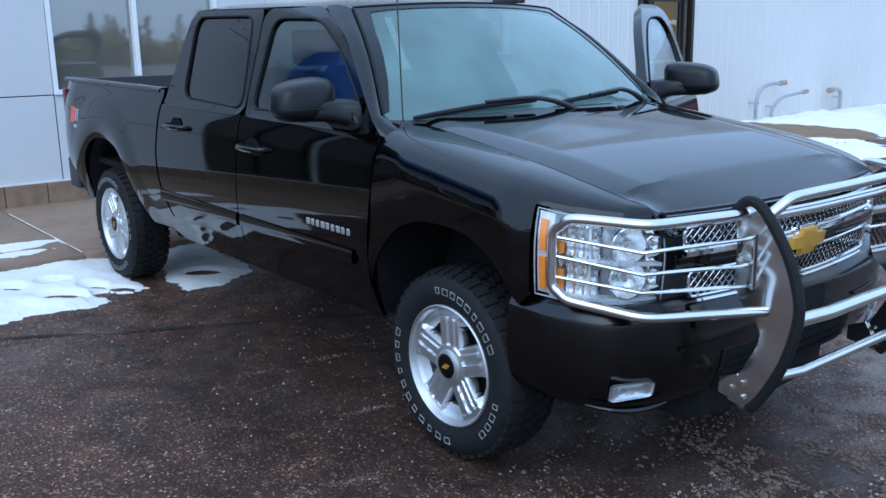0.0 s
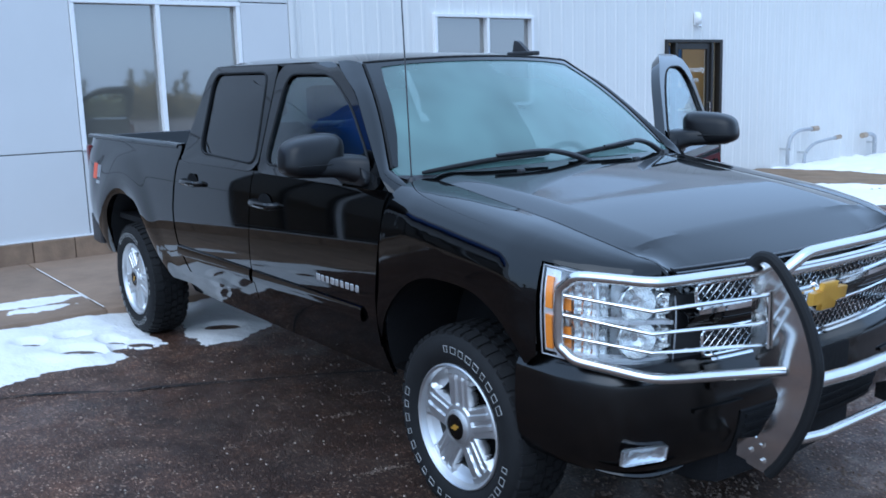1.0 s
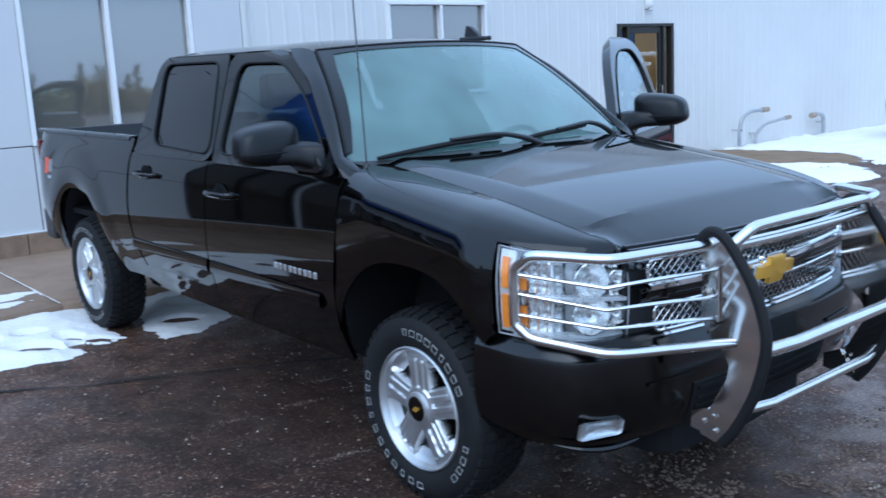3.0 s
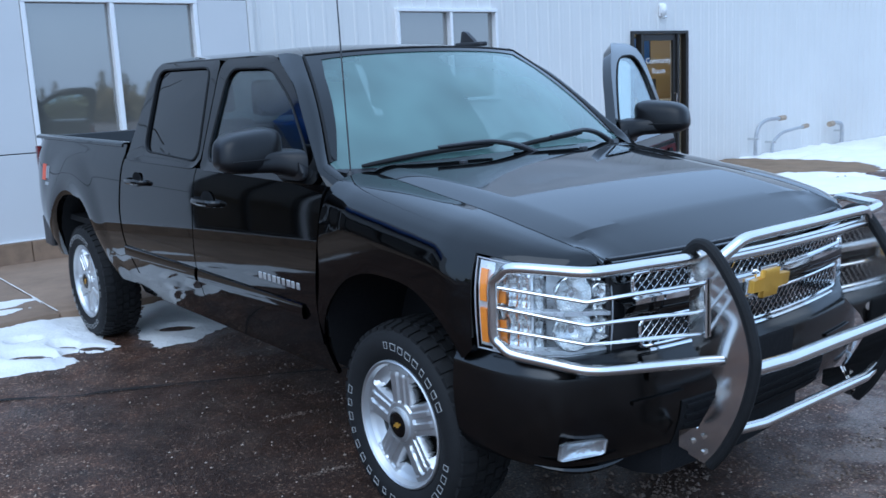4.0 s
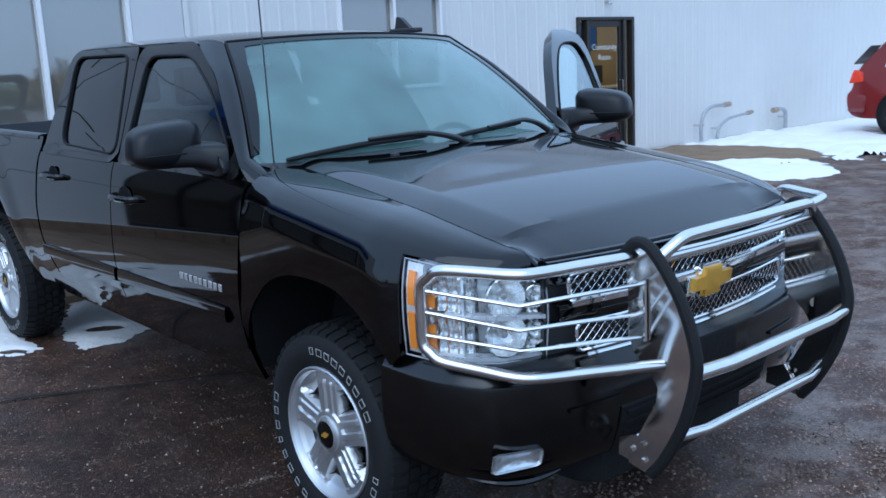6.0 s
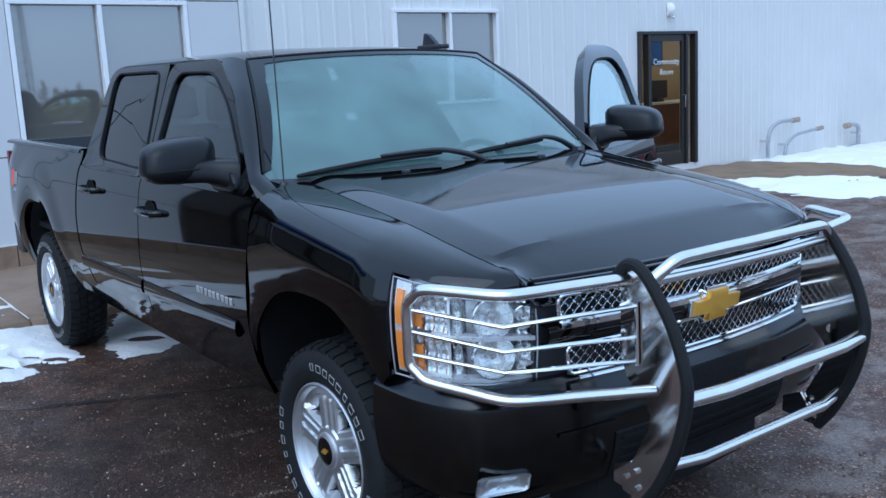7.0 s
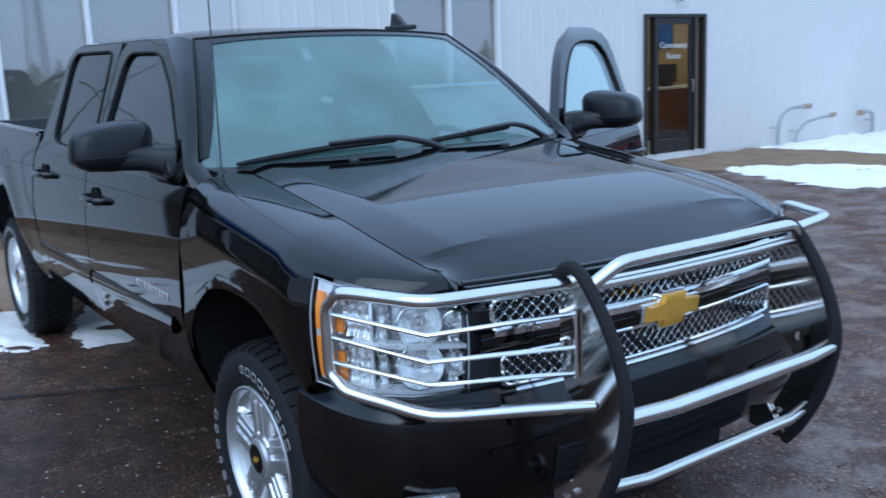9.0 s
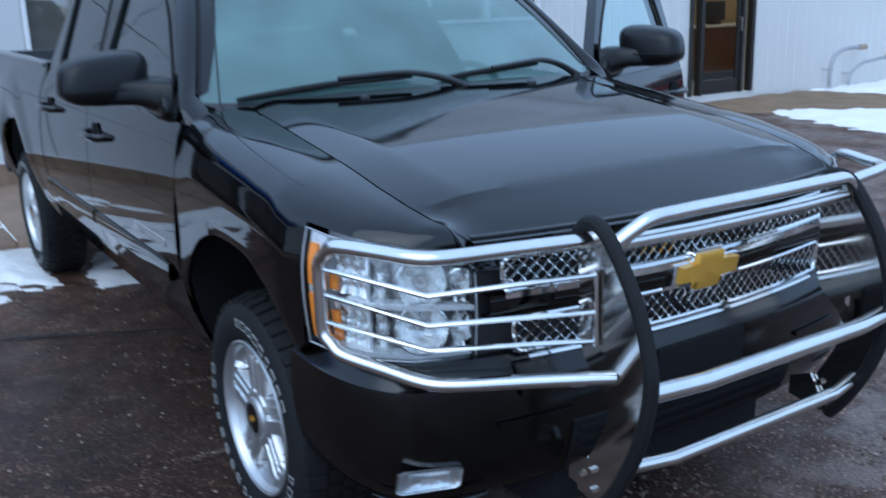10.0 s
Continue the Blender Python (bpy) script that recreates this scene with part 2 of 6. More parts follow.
def asphalt():
    """Damp old asphalt: brown binder packed with stone chips of many tones, wet and salt-dried patches, and the truck's
    shade darkened into the colour.
    """
    m = bpy.data.materials.new("asphalt")
    m.use_nodes = True
    n, l = m.node_tree.nodes, m.node_tree.links
    b = n["Principled BSDF"]
    b.inputs["Specular IOR Level"].default_value = 0.25
    co = n.new("ShaderNodeTexCoord")

    def field(kind, scale, **more):
        t = n.new(kind)
        t.inputs["Scale"].default_value = scale
        for k, v in more.items():
            t.inputs[k].default_value = v
        l.new(co.outputs["Object"], t.inputs["Vector"])
        return t

    def ramp(src, stops):
        r = n.new("ShaderNodeValToRGB")
        e = r.color_ramp.elements
        while len(e) < len(stops):
            e.new(0.5)
        for q, (p, c) in zip(e, stops):
            q.position, q.color = p, (*c, 1)
        l.new(src, r.inputs[0])
        return r.outputs[0]

    def span(src, a, b_, c, d):
        r = n.new("ShaderNodeMapRange")
        for k, v in zip((1, 2, 3, 4), (a, b_, c, d)):
            r.inputs[k].default_value = v
        l.new(src, r.inputs[0])
        return r.outputs[0]

    def blend(fac, a, b_, how='MIX'):
        x = n.new("ShaderNodeMix")
        x.data_type, x.blend_type = 'RGBA', how
        for k, v in ((0, fac), (6, a), (7, b_)):
            if isinstance(v, (tuple, float)):
                x.inputs[k].default_value = v
            else:
                l.new(v, x.inputs[k])
        return x.outputs[2]

    def times(a, b_):
        x = n.new("ShaderNodeMath")
        x.operation = 'MULTIPLY'
        l.new(a, x.inputs[0])
        l.new(b_, x.inputs[1])
        return x.outputs[0]

    def tone(v):
        q = n.new("ShaderNodeSeparateColor")
        l.new(v.outputs["Color"], q.inputs[0])
        return q.outputs
    v1, v2 = field("ShaderNodeTexVoronoi", 120), field("ShaderNodeTexVoronoi", 55)
    c1 = ramp(tone(v1)[0], [(0.0, (0.028, 0.0150, 0.0105)), (0.5, (0.048, 0.0262, 0.0182)), (0.8, (0.074, 0.0415, 0.0285)), (0.94, (0.15, 0.094, 0.066)), (1.0, (0.34, 0.26, 0.20))])
    c2 = ramp(tone(v2)[1], [(0.0, (0.02, 0.012, 0.009)), (0.55, (0.07, 0.041, 0.029)), (0.9, (0.14, 0.10, 0.072)), (1.0, (0.30, 0.25, 0.205))])
    chip = times(span(v2.outputs["Distance"], 0.22, 0.36, 1, 0), span(tone(v2)[0], 0.55, 0.95, 0, 0.9))
    base = blend(chip, c1, c2)
    mid = field("ShaderNodeTexNoise", 5.0, Detail=8.0)
    base = blend(1.0, base, ramp(mid.outputs["Fac"], [(0.3, (0.86, 0.79, 0.76)), (0.55, (1.3, 1.2, 1.12)), (0.75, (1.75, 1.5, 1.3))]), 'MULTIPLY')
    big = field("ShaderNodeTexNoise", 0.55, Detail=7.0)
    salt = field("ShaderNodeTexNoise", 2.3, Detail=9.0, Distortion=1.2)
    place = n.new("ShaderNodeSeparateXYZ")
    l.new(co.outputs["Object"], place.inputs[0])
    away = n.new("ShaderNodeMath")
    away.operation = 'ADD'
    l.new(span(place.outputs[0], 2.2, 4.2, 0, 0.6), away.inputs[0])
    l.new(span(place.outputs[1], -0.6, 1.6, 0, 0.6), away.inputs[1])
    tracks = field("ShaderNodeTexNoise", 2.2, Detail=11.0, Roughness=0.72, Distortion=0.15)
    squash = n.new("ShaderNodeMapping")
    squash.inputs["Scale"].default_value = (1.25, 0.9, 1)
    squash.inputs["Rotation"].default_value = (0, 0, 0.5)
    l.new(co.outputs["Object"], squash.inputs[0])
    l.new(squash.outputs[0], tracks.inputs["Vector"])
    slush = times(times(away.outputs[0], span(tracks.outputs["Fac"], 0.485, 0.57, 0, 1)), span(tone(v1)[2], 0.0, 0.9, 0.35, 1.0))
    dry = times(span(big.outputs["Fac"], 0.48, 0.68, 0, 1), span(salt.outputs["Fac"], 0.46, 0.66, 0.15, 0.75))
    base = blend(times(dry, span(tone(v1)[1], 0.2, 0.8, 0.2, 1.0)), base, (0.17, 0.135, 0.11, 1))
    base = blend(slush, base, blend(chip, (0.27, 0.222, 0.19, 1), c2))
    # Truck's shade painted into the damp ground: two ovals, beside it and under the bumper.
    far_, shade_dist = n.new("ShaderNodeVectorMath"), n.new("ShaderNodeMath")
    far_.operation, shade_dist.operation = 'DISTANCE', 'ADD'
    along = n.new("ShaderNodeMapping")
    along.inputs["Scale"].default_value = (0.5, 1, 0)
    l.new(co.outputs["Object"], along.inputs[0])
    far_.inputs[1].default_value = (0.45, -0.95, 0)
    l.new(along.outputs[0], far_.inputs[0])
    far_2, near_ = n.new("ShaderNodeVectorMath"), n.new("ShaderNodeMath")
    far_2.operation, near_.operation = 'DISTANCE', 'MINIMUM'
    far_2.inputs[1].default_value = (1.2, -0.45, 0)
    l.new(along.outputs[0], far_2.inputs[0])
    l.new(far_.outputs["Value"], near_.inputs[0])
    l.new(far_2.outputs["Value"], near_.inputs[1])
    l.new(near_.outputs[0], shade_dist.inputs[0])
    l.new(mid.outputs["Fac"], shade_dist.inputs[1])
    damp_shade = span(shade_dist.outputs[0], 0.95, 1.7, 1, 0)
    base = blend(damp_shade, base, blend(1.0, base, (0.45, 0.44, 0.43, 1), 'MULTIPLY'))
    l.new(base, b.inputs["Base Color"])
    wet = field("ShaderNodeTexNoise", 1.1, Detail=9.0, Roughness=0.65)
    damp = n.new("ShaderNodeMath")
    damp.operation = 'SUBTRACT'
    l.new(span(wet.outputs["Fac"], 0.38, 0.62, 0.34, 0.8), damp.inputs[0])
    l.new(span(damp_shade, 0.0, 1.0, 0.0, 0.06), damp.inputs[1])
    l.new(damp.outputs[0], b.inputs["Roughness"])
    fine, add, bp = field("ShaderNodeTexNoise", 140, Detail=4.0), n.new("ShaderNodeMath"), n.new("ShaderNodeBump")
    add.operation = 'ADD'
    l.new(chip, add.inputs[0])
    l.new(fine.outputs["Fac"], add.inputs[1])
    bp.inputs["Strength"].default_value, bp.inputs["Distance"].default_value = 0.7, 0.006
    l.new(add.outputs[0], bp.inputs["Height"])
    l.new(bp.outputs[0], b.inputs["Normal"])
    return m


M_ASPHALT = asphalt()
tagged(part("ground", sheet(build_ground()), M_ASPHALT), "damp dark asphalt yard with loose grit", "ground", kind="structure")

# ---------------- building ----------------
# Local axes of the building: x out of the wall, y along it, z up.
SIZE = 0.923
BW = pose(-4.988, -0.069, -0.059, 0, 0, -0.67) @ Matrix.Diagonal((SIZE, SIZE, SIZE, 1))
M_SIDING = mat("white_siding", (0.68, 0.67, 0.645), 0.42, 0, 0.05, 1.5, 0.03, 18)
M_PANEL = mat("grey_panel", (0.60, 0.60, 0.60), 0.4, 0, 0.05, 1.2, 0.02, 40)
M_FRAME = mat("white_frame", (0.8, 0.8, 0.8), 0.4, 0, 0.04, 9)
M_BRONZE = mat("bronze_frame", (0.03, 0.028, 0.026), 0.4, 0.3, 0.1, 9)
M_STONE = mat("tan_stone", (0.23, 0.155, 0.10), 0.85, 0, 0.5, 7, 0.5, 60)
M_CONCRETE = mat("concrete", (0.24, 0.166, 0.112), 0.7, 0, 0.5, 3.2, 0.4, 90, rvar=0.2, detail=12)
M_SNOW = mat("snow", (0.79, 0.78, 0.76), 0.75, 0, 0.06, 5, 0.6, 30)
M_PANE = mat("window_pane", (0.125, 0.12, 0.105), 0.03, 0, 0.15, 0.7, rvar=0.01)
M_SHOWPANE = mat("showroom_pane", (0.05, 0.04, 0.03), 0.04, 0, 0.5, 0.9, rvar=0.01)
M_PANE.node_tree.nodes["Principled BSDF"].inputs["IOR"].default_value = 2.9
M_BLUE = mat("blue_fascia", (0.012, 0.10, 0.45), 0.3, 0, 0.08, 2)
M_SEAL = mat("dark_seal", (0.02, 0.02, 0.022), 0.6, 0, 0.1, 9)
M_MUD = mat("frozen_mud", (0.20, 0.135, 0.08), 0.85, 0, 0.45, 3, 0.8, 40, detail=8)


def site(name, bm, material, parent=None, label="", angle=35):
    """A piece of the building, in the building's own axes."""
    ob = part(name, bm, material, parent, label, angle)
    if parent is None:
        ob.matrix_world = BW
    return ob


def wall_with_holes(x0, x1, y0, y1, z0, z1, holes):
    """A thick wall with openings through it, made of blocks butted end to end."""
    bm = bmesh.new()
    ys = sorted({y0, y1, *[h[0] for h in holes], *[h[1] for h in holes]})
    for a, b in zip(ys, ys[1:]):
        cut = sorted((h[2], h[3]) for h in holes if h[0] <= a and h[1] >= b)
        lo = z0
        for c, d in cut:
            if c > lo:
                box(x0, x1, a, b, lo, c, bm=bm)
            lo = d
        if lo < z1:
            box(x0, x1, a, b, lo, z1, bm=bm)
    return bm


def flat_pane(x, y0, y1, z0, z1):
    return sheet([[(x, y0, z0), (x, y1, z0)], [(x, y0, z1), (x, y1, z1)]])


BIG_WIN = (-0.29, 1.63, 1.30, 2.90)
SHOW = [(-11.6, -8.1, 0.42, 3.3), (-8.0, -5.1, 0.42, 3.3), (-5.0, -3.5, 0.42, 3.3)]
WALL_A = tagged(site("wall_panelled", wall_with_holes(-0.42, -0.03, -16, 2.26, 0.14, 5.3, [BIG_WIN] + SHOW), M_SEAL), "pale grey metal panel wall with dark seams", "wall", kind="structure")


def panel_piece(y0, y1, z0, z1):
    return box(-0.03, 0.0, y0 + 0.006, y1 - 0.006, z0 + 0.006, z1 - 0.006, 0.003, seg=1)


ROWS_Z = [0.395, 1.30, 2.90, 4.1, 5.3]
CUTS = [-16, -13.6, -11.6, -8.1, -8.0, -5.1, -5.0, -3.5, -1.95, -0.29, 1.63, 2.26]
for y0, y1 in zip(CUTS, CUTS[1:]):
    hole = next((h for h in [BIG_WIN] + SHOW if h[0] <= y0 and h[1] >= y1), None)
    for z0, z1 in zip(ROWS_Z, ROWS_Z[1:]):
        for a, b in ([(z0, z1)] if hole is None else [(z0, min(z1, hole[2])), (max(z0, hole[3]), z1)]):
            if b - a > 0.06:
                part("panel", panel_piece(y0, y1, a, b), M_PANEL, WALL_A)
part("drip_flashing", box(-0.02, 0.02, -16, 2.26, 0.385, 0.40), M_FRAME, WALL_A)
random.seed(4)
y = -16.0
while y < 2.2:
    w = random.uniform(0.35, 0.6)
    part("stone_block", box(-0.03, 0.035 + random.uniform(0, 0.008), y + 0.004, min(2.26, y + w) - 0.004, 0.13, 0.38, 0.006, seg=1), M_STONE, WALL_A)
    y += w


def window(name, y0, y1, z0, z1, mullions, label, frame_m=M_FRAME, w=0.05, pane_m=None):
    pane_m = pane_m or M_PANE
    win = site(name, box(-0.14, 0.025, y0, y1, z0, z0 + w, 0.004, seg=1), frame_m)
    tagged(win, label, "window", kind="structure")
    part("window_frame", box(-0.14, 0.016, y0, y1, z1 - w, z1, 0.004, seg=1), frame_m, win)
    for yy in [y0 + w / 2] + [lerp(y0, y1, t) for t in mullions] + [y1 - w / 2]:
        part("window_frame", box(-0.14, 0.012, yy - w / 2, yy + w / 2, z0 + w, z1 - w, 0.004, seg=1), frame_m, win)
    cuts = [y0 + w / 2] + [lerp(y0, y1, t) for t in mullions] + [y1 - w / 2]
    for a, b in zip(cuts, cuts[1:]):
        part("pane", box(-0.09, -0.08, a + w / 2 - 0.01, b - w / 2 + 0.01, z0 + w - 0.01, z1 - w + 0.01), pane_m, win)
        part("gasket", prism(rounded([(a + w / 2, z0 + w), (b - w / 2, z0 + w), (b - w / 2, z1 - w), (a + w / 2, z1 - w)], 0.01, 1), -0.0799, -0.078, 0), pane_m, win)
    return win


window("window_1", *BIG_WIN, [0.49], "large two-pane window in a white metal frame")
window("window_3", *SHOW[2], [0.5], "tall showroom window in a dark frame", M_BRONZE, pane_m=M_SHOWPANE)
window("window_4", *SHOW[0], [0.33, 0.66], "tall showroom window in a dark frame", M_BRONZE, pane_m=M_SHOWPANE)
window("window_5", *SHOW[1], [0.33, 0.66], "tall showroom window in a dark frame", M_BRONZE, pane_m=M_SHOWPANE)
fascia = site("blue_fascia", prism(rounded([(0.0, 3.95), (0.5, 3.98), (0.62, 4.1), (0.62, 4.6), (0.5, 4.72), (0.0, 4.75)], 0.1, 4), -12.2, -3.4, 1), M_BLUE)
tagged(fascia, "glossy blue metal fascia over the showroom windows", "fascia", kind="structure")

# ribbed wall
W2 = (4.43, 6.21, 1.55, 2.83)
DOOR = (9.13, 10.59, 0.28, 2.505)


def ribbed_strip(y0, y1, z0, z1, bm):
    pitch = 0.232
    prof, k = [], math.floor(y0 / pitch)
    while k * pitch < y1:
        b = k * pitch
        for dx, dy in ((0.0, 0.0), (0.0, 0.07), (0.009, 0.085), (0.009, 0.115), (0.0, 0.13), (0.0, 0.175), (0.002, 0.18), (0.002, 0.19), (0.0, 0.195)):
            if y0 < b + dy < y1:
                prof.append((dx, b + dy))
        k += 1
    prof = [(0.0, y0)] + prof + [(0.0, y1)]
    sheet([[(x - 0.05, u, z) for x, u in prof] for z in (z0, z1)], bm)


def ribbed_wall():
    bm = wall_with_holes(-0.40, -0.055, 2.262, 60, 0.14, 5.05, [W2, DOOR])
    holes = [W2, DOOR]
    ys = [2.262, W2[0], W2[1], DOOR[0], DOOR[1], 60]
    for a, b in zip(ys, ys[1:]):
        h = [q for q in holes if q[0] == a]
        if h:
            if h[0][2] > 0.3:
                ribbed_strip(a, b, 0.2, h[0][2], bm)
            ribbed_strip(a, b, h[0][3], 5.05, bm)
        else:
            ribbed_strip(a, b, 0.2, 5.05, bm)
    return bm


WALL_B = tagged(site("wall_ribbed", ribbed_wall(), M_SIDING, angle=20), "white ribbed metal siding wall", "wall", kind="structure")
part("corner_trim", box(-0.055, 0.004, 2.262, 2.33, 0.14, 5.05, 0.004, seg=1), M_SIDING, WALL_B)
part("eave_trim", box(-0.055, -0.035, 2.262, 60, 5.05, 5.3, 0.004), M_FRAME, WALL_B)
window("window_2", *W2, [0.52], "two-pane window in a white frame", M_FRAME, 0.045)
site("building_roof", box(-12, -0.035, -16, 60, 5.3, 5.45), M_FRAME)
tagged(bpy.data.objects["building_roof"], "white flat roof edge", "roof", kind="structure")
site("room_ceiling", box(-3.3, -0.4, 8.4, 19, 3.0, 3.05), M_FRAME)
tagged(bpy.data.objects["room_ceiling"], "white ceiling of the room behind the door", "ceiling", kind="structure")

# entrance door
y0, y1, z0, z1 = DOOR
DR = tagged(site("door_1", box(-0.12, 0.0, y0, y1, z1 - 0.05, z1, 0.004, seg=1), M_BRONZE), "dark bronze glazed entrance door with white lettering", "door", kind="structure")
for a, b in ((y0, y0 + 0.05), (y0 + 0.22, y0 + 0.27), (y1 - 0.30, y1 - 0.25), (y1 - 0.07, y1)):
    part("door_frame", box(-0.12, 0.0, a, b, z0, z1 - 0.05, 0.004, seg=1), M_BRONZE, DR)
part("side_pane", flat_pane(-0.064, y0 + 0.04, y0 + 0.23, z0, z1 - 0.05), M_DOORGLASS, DR)
part("side_pane", flat_pane(-0.064, y1 - 0.26, y1 - 0.06, z0, z1 - 0.05), M_DOORGLASS, DR)
la, lb = y0 + 0.275, y1 - 0.305
leaf = part("door_leaf", box(-0.09, -0.04, la, la + 0.065, z0 + 0.01, z1 - 0.055, 0.004, seg=1), M_BRONZE, DR)
part("stile", box(-0.09, -0.04, lb - 0.065, lb, z0 + 0.01, z1 - 0.055, 0.004, seg=1), M_BRONZE, leaf)
part("rail", box(-0.09, -0.04, la + 0.065, lb - 0.065, z1 - 0.16, z1 - 0.055, 0.004, seg=1), M_BRONZE, leaf)
part("rail", box(-0.09, -0.04, la + 0.065, lb - 0.065, z0 + 0.01, z0 + 0.22, 0.004, seg=1), M_BRONZE, leaf)
part("door_pane", flat_pane(-0.064, la + 0.06, lb - 0.06, z0 + 0.21, z1 - 0.15), M_DOORGLASS, leaf)
part("door_handle", tube([(-0.04, lb - 0.05, 1.25), (0.02, lb - 0.05, 1.25), (0.02, lb - 0.05, 1.45), (-0.04, lb - 0.05, 1.45)], 0.012, 8), M_STEEL, leaf)


def lettering(words, y, z, size, parent):
    cu = bpy.data.curves.new("lettering", 'FONT')
    cu.body, cu.size, cu.align_x, cu.extrude = words, size, 'CENTER', 0.001
    ob = new("lettering", cu)
    me = bpy.data.meshes.new_from_object(ob.evaluated_get(bpy.context.evaluated_depsgraph_get()))
    bpy.data.objects.remove(ob)
    ob = new("lettering", me)
    me.materials.append(M_WHITE)
    ob.parent = parent
    ob.matrix_basis = Matrix.Translation((-0.055, y, z)) @ Matrix(((0, 0, 1, 0), (1, 0, 0, 0), (0, 1, 0, 0), (0, 0, 0, 1)))
    return ob


lettering("Community", (la + lb) / 2, 1.97, 0.135, leaf)
lettering("Room", (la + lb) / 2, 1.80, 0.135, leaf)
# the room behind the door
M_TAN = mat("tan_wall", (0.40, 0.30, 0.16), 0.8, 0, 0.1, 2)
M_WOOD = mat("brown_wood", (0.18, 0.08, 0.035), 0.5, 0, 0.3, 8)
M_FLOOR = mat("pale_floor", (0.35, 0.35, 0.34), 0.5, 0, 0.1, 3)
tagged(site("floor", box(-3.3, -0.4, 8.4, 19, 0.2, 0.27), M_FLOOR), "pale floor of the room behind the door", "floor", kind="structure")
tagged(site("wall_inner", box(-3.4, -3.3, 8.3, 19.1, 0.27, 3.05), M_TAN), "tan inner wall", "wall", kind="structure")
for ya, nm in ((8.3, "wall_inner_near"), (19.0, "wall_inner_far")):
    tagged(site(nm, box(-3.3, -0.4, ya, ya + 0.1, 0.27, 3.05), M_TAN), "tan inner end wall", "wall", kind="structure")
picture = site("wall_picture", box(-3.3, -3.27, 12.9, 13.5, 2.0, 2.6, 0.005), M_SEAL)
tagged(picture, "blue framed picture hanging on the tan wall", "picture")
part("picture_sheet", box(-3.27, -3.265, 12.95, 13.45, 2.05, 2.55), M_BLUE, picture)
desk = site("reception_desk", box(-2.6, -2.0, 11.0, 14.4, 0.27, 1.22, 0.02), M_WOOD)
tagged(desk, "brown wooden reception desk standing on the floor", "desk")
part("desk_top", box(-2.7, -1.9, 10.9, 14.5, 1.22, 1.26, 0.01), M_FRAME, desk)
part("kick_board", box(-2.0, -1.98, 11.0, 14.4, 0.27, 0.4, 0.005), M_SEAL, desk)
crate = site("monitor", box(-2.45, -2.38, 12.0, 12.6, 1.33, 1.69, 0.01), M_SEAL)
tagged(crate, "black computer monitor standing on the desk", "monitor")
part("stand", box(-2.5, -2.3, 12.2, 12.4, 1.26, 1.34, 0.01), M_SEAL, crate)
lamp_mat = bpy.data.materials.new("ceiling_glow")
lamp_mat.use_nodes = True
lamp_mat.node_tree.nodes["Principled BSDF"].inputs["Emission Color"].default_value = (1, 0.86, 0.6, 1)
lamp_mat.node_tree.nodes["Principled BSDF"].inputs["Emission Strength"].default_value = 5
for k, yy in enumerate((10.0, 13.5)):
    cl = site("ceiling_light", box(-2.4, -1.2, yy, yy + 0.6, 2.95, 3.0, 0.01), M_FRAME)
    tagged(cl, "white ceiling light panel, lit, in the room", "ceiling light", "ceiling lights")
    part("diffuser", box(-2.35, -1.25, yy + 0.05, yy + 0.55, 2.94, 2.95), lamp_mat, cl)

# wall lamp over the door
wl_ = site("wall_lamp", box(-0.035, 0.0, 9.83, 9.95, 2.74, 2.96, 0.02), M_FRAME)
tagged(wl_, "small white oval lamp fixed to the siding", "wall lamp")
bm = bmesh.new()
bmesh.ops.create_uvsphere(bm, u_segments=16, v_segments=10, radius=1)
for v in bm.verts:
    v.co = (max(-0.02, 0.09 * v.co.x), 9.89 + 0.065 * v.co.y, 2.85 + 0.11 * v.co.z)
part("globe", bm, M_FRAME, wl_)
part("collar", box(-0.0, 0.07, 9.86, 9.92, 2.70, 2.745, 0.01), M_STEEL, wl_)

# gas and vent pipes by the wall
M_PIPE = mat("grey_pipe", (0.42, 0.43, 0.45), 0.4, 0.5, 0.2, 10)
M_PIPE_END = mat("rusty_cap", (0.38, 0.30, 0.22), 0.6, 0.3, 0.4, 20)


def bent_pipe(pts, r, label, cap):
    p = site("vent_pipe", tube(spline(pts, 6), r, 10), M_PIPE)
    tagged(p, label, "pipe", "pipes along the siding")
    a, b = Vector(pts[-1]), Vector(pts[-2])
    d = (a - b).normalized()
    part("pipe_cap", tube([a - d * 0.02, a + d * cap], r * 1.45, 10), M_PIPE_END, p)
    part("wall_clamp", box(-0.05, pts[1][0] + r, pts[1][1] - 0.03, pts[1][1] + 0.03, pts[1][2] - 0.02, pts[1][2] + 0.02, 0.005, seg=1), M_STEEL, p)
    return p


bent_pipe([(0.12, 12.42, 0.2), (0.12, 12.42, 0.5), (0.13, 12.5, 0.72), (0.14, 12.75, 0.83), (0.15, 13.15, 0.84)], 0.035, "tall grey pipe bent sideways, rising from the snow", 0.16)
bent_pipe([(0.12, 12.95, 0.2), (0.12, 13.0, 0.4), (0.14, 13.25, 0.55), (0.15, 13.6, 0.60), (0.16, 13.95, 0.63)], 0.03, "low slanting grey pipe rising from the snow", 0.14)
bent_pipe([(0.12, 15.45, 0.2), (0.12, 15.45, 0.45), (0.13, 15.4, 0.58), (0.14, 15.2, 0.63), (0.14, 15.05, 0.62)], 0.04, "short grey pipe bent over beside the siding", 0.12)

